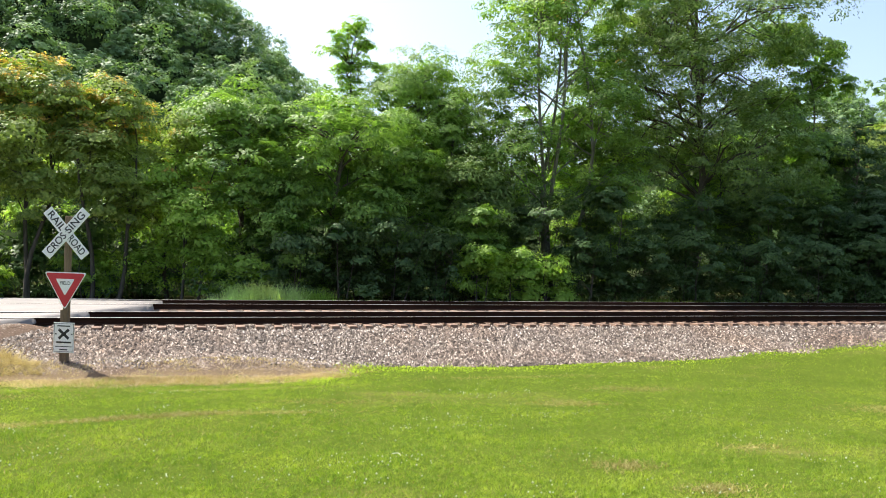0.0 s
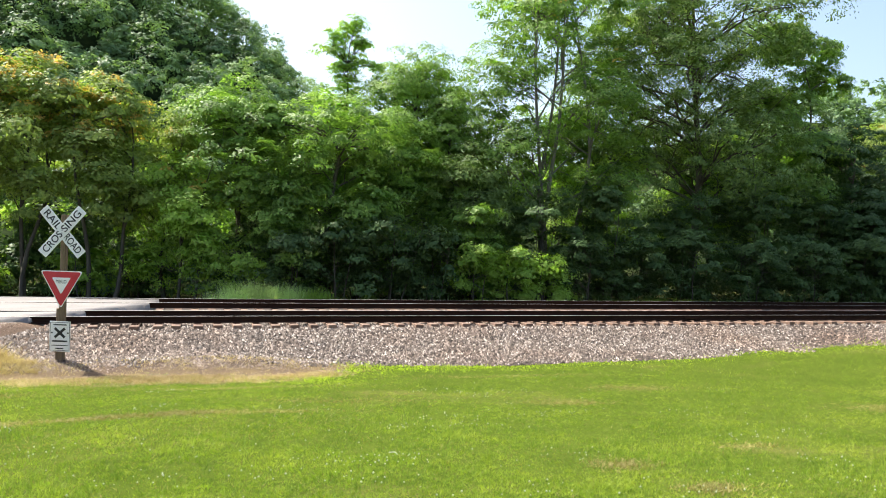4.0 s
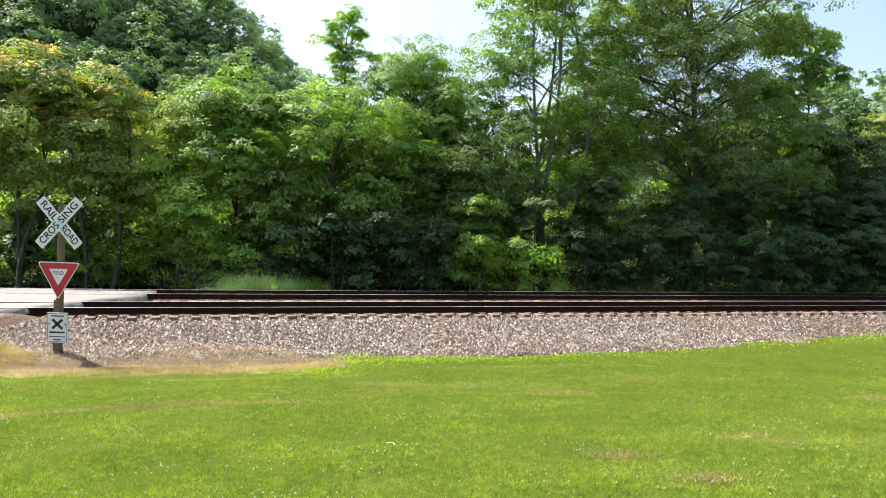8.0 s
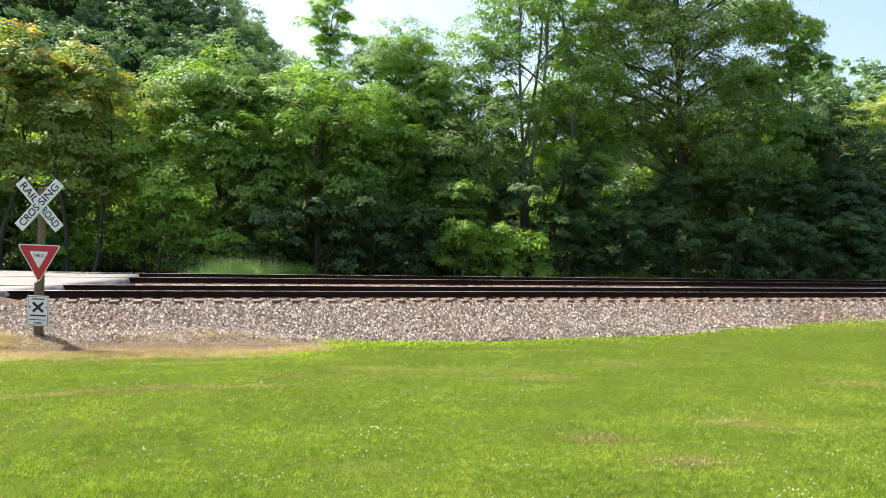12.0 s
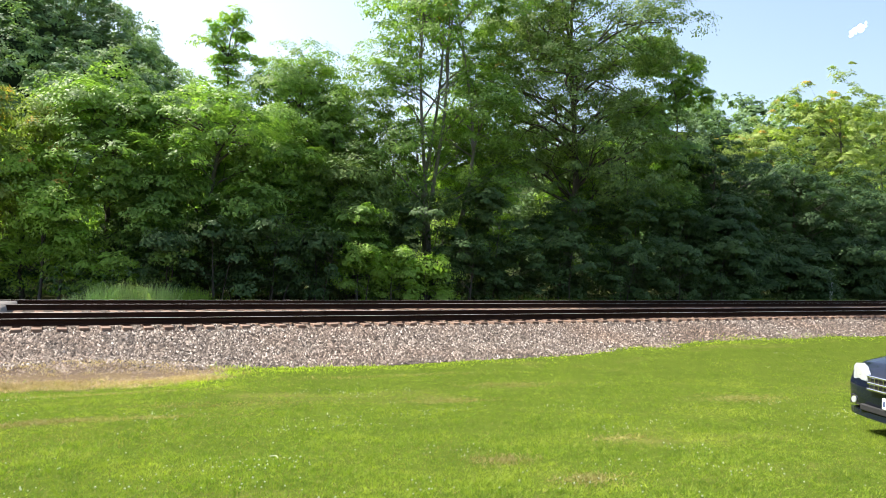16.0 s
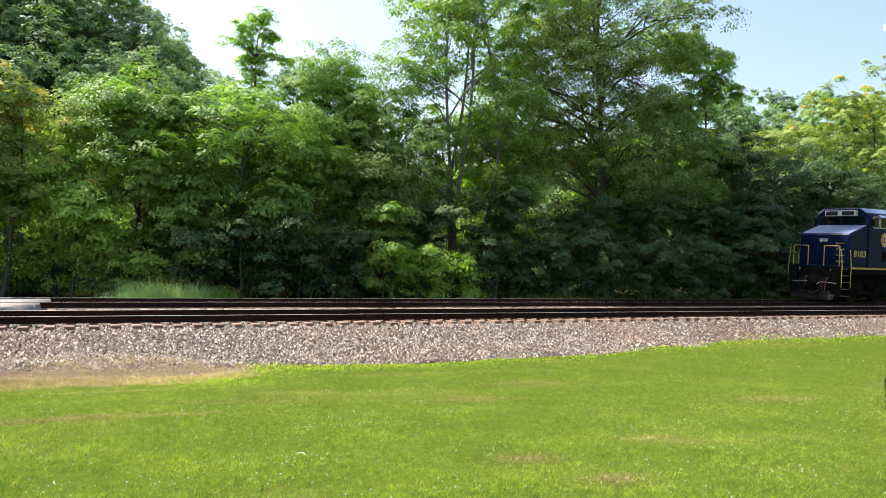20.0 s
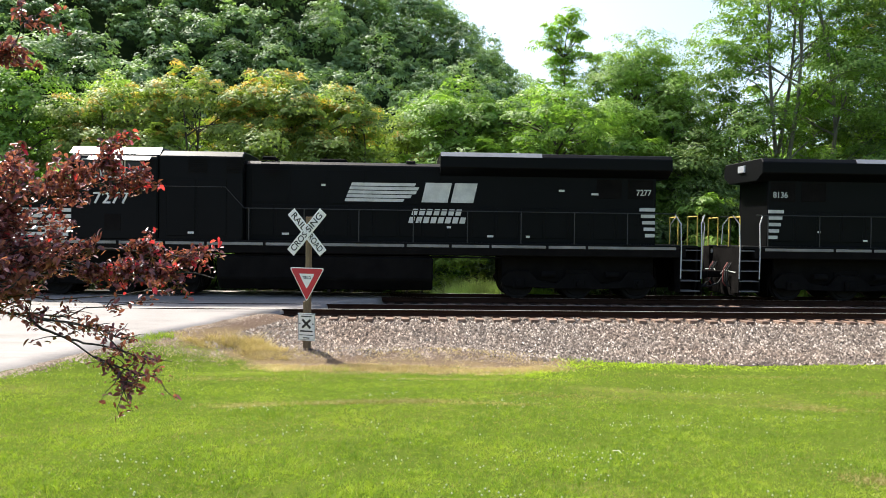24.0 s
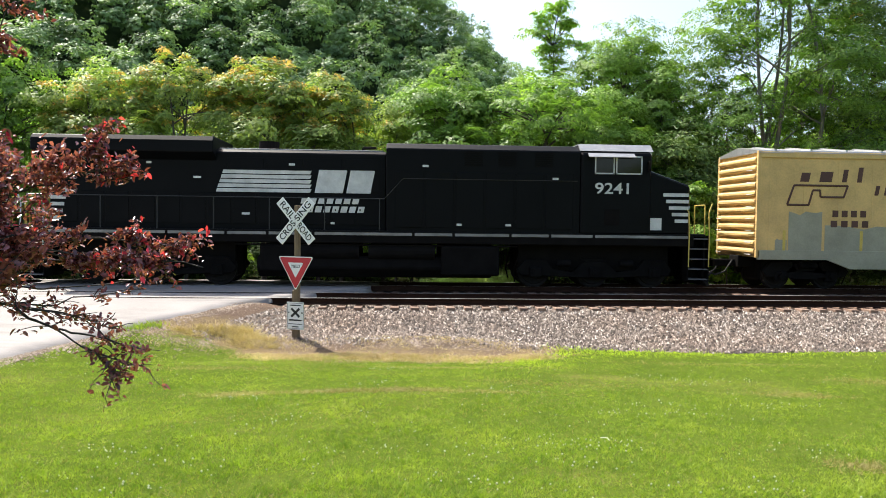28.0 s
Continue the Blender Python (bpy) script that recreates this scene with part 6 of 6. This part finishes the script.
# worn, dry places in the lawn: x, y, half width, half depth, strength
DRY = ((-0.9, 10.45, 1.1, 0.22, 0.85), (0.3, 10.55, 0.9, 0.18, 0.7), (-2.2, 10.35, 0.7, 0.25, 0.6), (1.5, 10.6, 1.0, 0.18, 0.4), (2.6, 11.6, 1.6, 0.3, 0.4), (4.45, 6.7, 0.35, 0.3, 0.7), (6.5, 7.2, 0.45, 0.2, 0.4), (4.7, 5.6, 0.4, 0.25, 0.6), (6.3, 11.0, 0.9, 0.3, 0.5), (-3.0, 13.0, 1.8, 0.3, 0.4), (8.5, 12.6, 1.2, 0.4, 0.5), (11.5, 9.5, 0.9, 0.5, 0.5), (1.0, 13.6, 2.2, 0.25, 0.4), (6.5, 14.6, 2.5, 0.3, 0.35))


def dryness(x, y):
    d = 0 * x
    rag = 1 + 0.35 * wave(x, y, 2.3) + 0.25 * wave(x, y, 6.1, 1)
    for a, b, c, e, s in DRY:
        d = np.maximum(d, s * np.exp(-(((x - a) / c) ** 2 + ((y - b) / e) ** 2) * np.clip(rag, 0.3, 2)))
    return d


def lawn_points(n, seed, dry=0):
    """Points on the lawn, thinning out with distance and in the dry places (dry = 1 keeps to those)."""
    rng = np.random.default_rng(seed)
    r = 4.6 * np.exp(rng.uniform(0, 1, n) * np.log(34 / 4.6))
    a = rng.uniform(-0.70, 1.12, n)
    x, y = r * np.sin(a), r * np.cos(a)
    keep = (y < lawn_edge(x) + 0.5 * wave(x, y, 1.3) + 0.35 * wave(x, y, 3.7, 2) + rng.normal(size=n) * 0.40) & (y > 2.5)
    keep &= x > road_right(y) + 0.25 + 0.25 * wave(x, y, 2.1) + np.abs(rng.normal(size=n)) * 0.35
    d = dryness(x, y)
    keep &= (rng.random(n) < d) if dry else (rng.random(n) > d * 1.1)
    return np.stack([x[keep], y[keep]], 1)


P = lawn_points(640000, 1)
cell = np.random.default_rng(71).uniform(0.65, 1.35, (256, 256))
tuft = cell[np.floor(P[:, 0] / 0.11 + 0.25 * P[:, 1]).astype(int) % 256, np.floor(P[:, 1] / 0.13).astype(int) % 256]
lush = tuft * np.clip(1 + 0.28 * wave(P[:, 0], P[:, 1], 1.9) + 0.22 * wave(P[:, 0], P[:, 1], 5.3, 2), 0.45, 1.7) * (1 - 0.5 * dryness(P[:, 0], P[:, 1])) * (1 + 0.9 * smooth(1.2, 0.0, lawn_edge(P[:, 0]) - P[:, 1]))
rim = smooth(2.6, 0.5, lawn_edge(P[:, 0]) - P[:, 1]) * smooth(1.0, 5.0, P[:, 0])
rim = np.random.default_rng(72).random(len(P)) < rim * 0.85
blades("lawn_grass", P[~rim], 0.032, 0.0042, BLADE, "short mown grass blades, bright yellow-green", 2, lean=0.75, tall=lush[~rim])
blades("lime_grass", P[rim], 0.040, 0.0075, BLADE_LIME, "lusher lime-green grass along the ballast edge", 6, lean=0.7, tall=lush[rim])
P = lawn_points(130000, 3)
P = P[np.random.default_rng(5).random(len(P)) < 0.08 + 0.16 * smooth(6.0, 1.0, P[:, 0]) + 0.7 * smooth(0.1, 1.0, wave(P[:, 0] * 0.5, P[:, 1] * 1.6, 0.7, 4)) * smooth(7.0, 1.0, P[:, 0])]
blades("dry_grass", P, 0.034, 0.0045, DRY_BLADE, "scattered dry straw blades in the lawn", 4, lean=0.9)
rd = np.random.default_rng(41)
P = np.concatenate([np.array([[a, b]]) + rd.normal(size=(round(9000 * c * e * s / (b / 8) + 500), 2)) * np.array([[c, e]]) * 0.62 for a, b, c, e, s in DRY])
P = P[rd.random(len(P)) < 0.25 + dryness(P[:, 0], P[:, 1])]
blades("dry_patch", P, 0.030, 0.008, DRY_BLADE, "worn dry patches in the lawn", 42, lean=1.3)


def tufts(name, spots, mat, label, h, w, per, seed, lean=0.5, category="grass"):
    rng = np.random.default_rng(seed)
    P = np.concatenate([np.array([[x, y]]) + rng.normal(size=(per, 2)) * np.array([[s, s * 0.7]]) for x, y, s in spots])
    blades(name, P, h, w, mat, label, seed, category, lean)


def verge_stones():
    """Loose gravel and clods along the road's edge and on the bare verge below the ballast."""
    rng = np.random.default_rng(61)
    n = 5000
    y = rng.uniform(11.0, 20.0, n)
    along = np.stack([road_right(y) + 0.05 + np.abs(rng.normal(size=n)) * 0.35 - 0.12, y], 1)
    m = 8000
    bare = np.stack([rng.uniform(-5.5, 3.6, m), 17.3 - np.abs(rng.normal(size=m)) * 0.75], 1)
    bare = bare[(wave(bare[:, 0], bare[:, 1], 1.4, 1) > -0.5) & (bare[:, 0] > road_right(bare[:, 1]) + 0.1)]
    P = np.concatenate([along, bare])
    x, y = P.T
    n = len(x)
    z = np.maximum(ground_z(x, y), np.where(x < road_right(y), road_z(x, y), -9))
    base = np.array([(1, 0, -0.4), (0.2, 1, -0.4), (-0.9, 0.6, -0.4), (-0.7, -0.8, -0.4), (0.4, -0.9, -0.4), (0.1, 0.1, 0.6)])
    faces = np.array([(0, 1, 5), (1, 2, 5), (2, 3, 5), (3, 4, 5), (4, 0, 5)])
    s = rng.uniform(0.010, 0.030, n) * np.where(rng.random(n) < 0.06, 1.7, 1)
    v = base[None] * s[:, None, None] * rng.uniform(0.6, 1.4, (n, 6, 3)) + np.stack([x, y, z], 1)[:, None]
    f = (faces[None] + (np.arange(n) * 6)[:, None, None]).reshape(-1, 3)
    tagged(arrays("verge_gravel", v.reshape(-1, 3), f, CLOD), "brown gravel and clods on the bare verge", "gravel", kind="stuff")


verge_stones()
rq = random.Random(8)
tufts("straw_verge", [(rq.uniform(-3.2, 3.2), rq.uniform(15.2, 16.1) + 0.2 * math.sin(k), rq.uniform(0.10, 0.28)) for k in range(95)], STRAW, "dead tan grass along the lawn's edge by the sign", 0.065, 0.006, 130, 12, 1.0)
tufts("straw_scraps", [(rq.uniform(-5.4, 4.0), rq.uniform(16.0, 17.7), rq.uniform(0.08, 0.25)) for _ in range(90)], STRAW, "thin scraps of dead grass on the bare verge", 0.05, 0.005, 70, 18, 1.1)
for k, (x, y, s, h) in enumerate(((-3.9, 17.7, 0.22, 0.20), (-3.5, 17.75, 0.20, 0.24), (-4.3, 17.5, 0.26, 0.15), (-3.7, 17.3, 0.30, 0.13), (-3.1, 17.3, 0.28, 0.12), (-4.7, 17.2, 0.26, 0.09), (-2.9, 16.9, 0.30, 0.08), (-3.5, 16.9, 0.30, 0.09))):
    tufts("straw_clump", [(x, y, s * 0.6), (x + 0.2, y - 0.1, s * 0.4), (x - 0.15, y + 0.1, s * 0.5)], STRAW, "bleached rounded clump of dry grass beside the road", h, 0.005, 190, 130 + k, 1.0)
for k, (x, y, s) in enumerate(((7.35, 17.7, 0.25), (7.1, 17.6, 0.2), (-5.9, 17.0, 0.22), (-5.6, 17.3, 0.18))):
    tufts("weed_tuft", [(x, y, s)], BLADE, "taller green weed tuft at the ballast edge", 0.12, 0.007, 260, 140 + k, 0.8)
for k in range(22):
    x = 1.05 + 0.15 * k + 0.08 * math.sin(k * 5.1)
    tufts("tall_grass", [(x, 28.9 + 0.3 * math.sin(k * 2.1), 0.15)], REED, "tall pale feathery grass beside the far track", 0.36 + 0.34 * smooth(0, 7, k) * (1 - 0.35 * smooth(13, 21, k)) + 0.28 * math.sin(k * 2.7) * math.sin(k * 1.1), 0.008, 210, 150 + k, 0.30)
for k in range(9):
    tufts("weed_tuft", [(4.35 + 0.14 * k, 28.8 + 0.1 * math.sin(k * 2.0), 0.09)], LEAF_LIGHT, "upright green weed beside the far track", 0.34 + 0.26 * abs(math.sin(k * 1.9)), 0.016, 70, 180 + k, 0.3)
tufts("far_verge", [(rq.uniform(4, 60), rq.uniform(28.7, 29.5), 0.5) for _ in range(130)], BLADE, "low green weeds along the far track", 0.3, 0.014, 60, 16, 0.4)
tufts("rail_weeds", [(rq.choice((0.2, 1.1, 2.4, 4.9, 8.1, 11.2, 14.8, 19.5, 22.7, 24.4, 28.3)) + rq.uniform(-0.4, 0.4), 20.62 + rq.uniform(-0.1, 0.15), 0.05) for _ in range(34)], STRAW, "thin dry stalks beside the near rail", 0.26, 0.006, 9, 17, 0.2)


def clover():
    """White clover heads and a few fallen leaves."""
    P = lawn_points(900, 31)
    rng = np.random.default_rng(32)
    P = P[(wave(P[:, 0], P[:, 1], 0.6, 3) > -0.1)]
    hubs = lawn_points(90, 33)
    P = np.concatenate([P] + [c[None] + rng.normal(size=(14, 2)) * (0.28, 0.16) for c in hubs])
    n = len(P)
    z = ground_z(P[:, 0], P[:, 1]) + 0.045
    base = np.array([(1, 0, 0), (0, 1, 0), (-1, 0, 0), (0, -1, 0), (0, 0, 1.0), (0, 0, -1.0)]) * 0.010
    fc = np.array([(0, 1, 4), (1, 2, 4), (2, 3, 4), (3, 0, 4), (1, 0, 5), (2, 1, 5), (3, 2, 5), (0, 3, 5)])
    v = (base[None] * rng.uniform(0.7, 1.3, (n, 1, 1)) + np.stack([P[:, 0], P[:, 1], z], 1)[:, None]).reshape(-1, 3)
    tagged(arrays("clover_flowers", v, (fc[None] + (np.arange(n) * 6)[:, None, None])  .reshape(-1, 3), CLOVER), "small white clover heads in the lawn", "flowers", kind="stuff")
    x, y = 2.16, 7.49
    z = float(ground_z(x, y)) + 0.05
    tagged(part("fallen_leaf", pipe([(x - 0.04, y + 0.03, z - 0.01), (x - 0.01, y + 0.01, z - 0.004), (x + 0.02, y - 0.02, z + 0.004), (x + 0.03, y - 0.06, z - 0.012)], 0.006, 5), CLOVER), "pale dry leaf curled up on the grass", "leaf")


clover()


def build_post():
    x, y = 43.5, 29.6
    p = tagged(empty("marker_post", x, y, float(ground_z(x, y))), "white painted marker post beside the far track", "post")
    part("shaft", bev(box(-0.07, 0.07, -0.07, 0.07, -0.2, 1.25), 0.01), SIGN_WHITE, p)
    part("cap", bev(box(-0.09, 0.09, -0.09, 0.09, 1.25, 1.32), 0.02), SIGN_WHITE, p)


build_post()


def motions():
    """The train rolls past on the far track, its wheels turning."""
    for thing, at, turn in CONSIST:
        walk(thing, [(t, pose(x + at, FAR, 0, 0, 0, turn)) for t, x in RUN])
    ts, xs = [r[0] for r in RUN], [r[1] for r in RUN]
    for w, r in SPINNING:
        top = w.parent.parent
        way = -1 if any(top == c[0] and c[2] == 180 for c in CONSIST) else 1
        home = w.location.copy()
        rows = []
        for k in [0] + list(range(round(19.7 * FPS), 28 * FPS + 1)):
            t = k / FPS
            x = float(np.interp(max(t, 19.7), ts, xs))
            rows.append((t, Matrix.Translation(home) @ Matrix.Rotation(way * x / r, 4, "Y")))
        walk(w, rows)


motions()
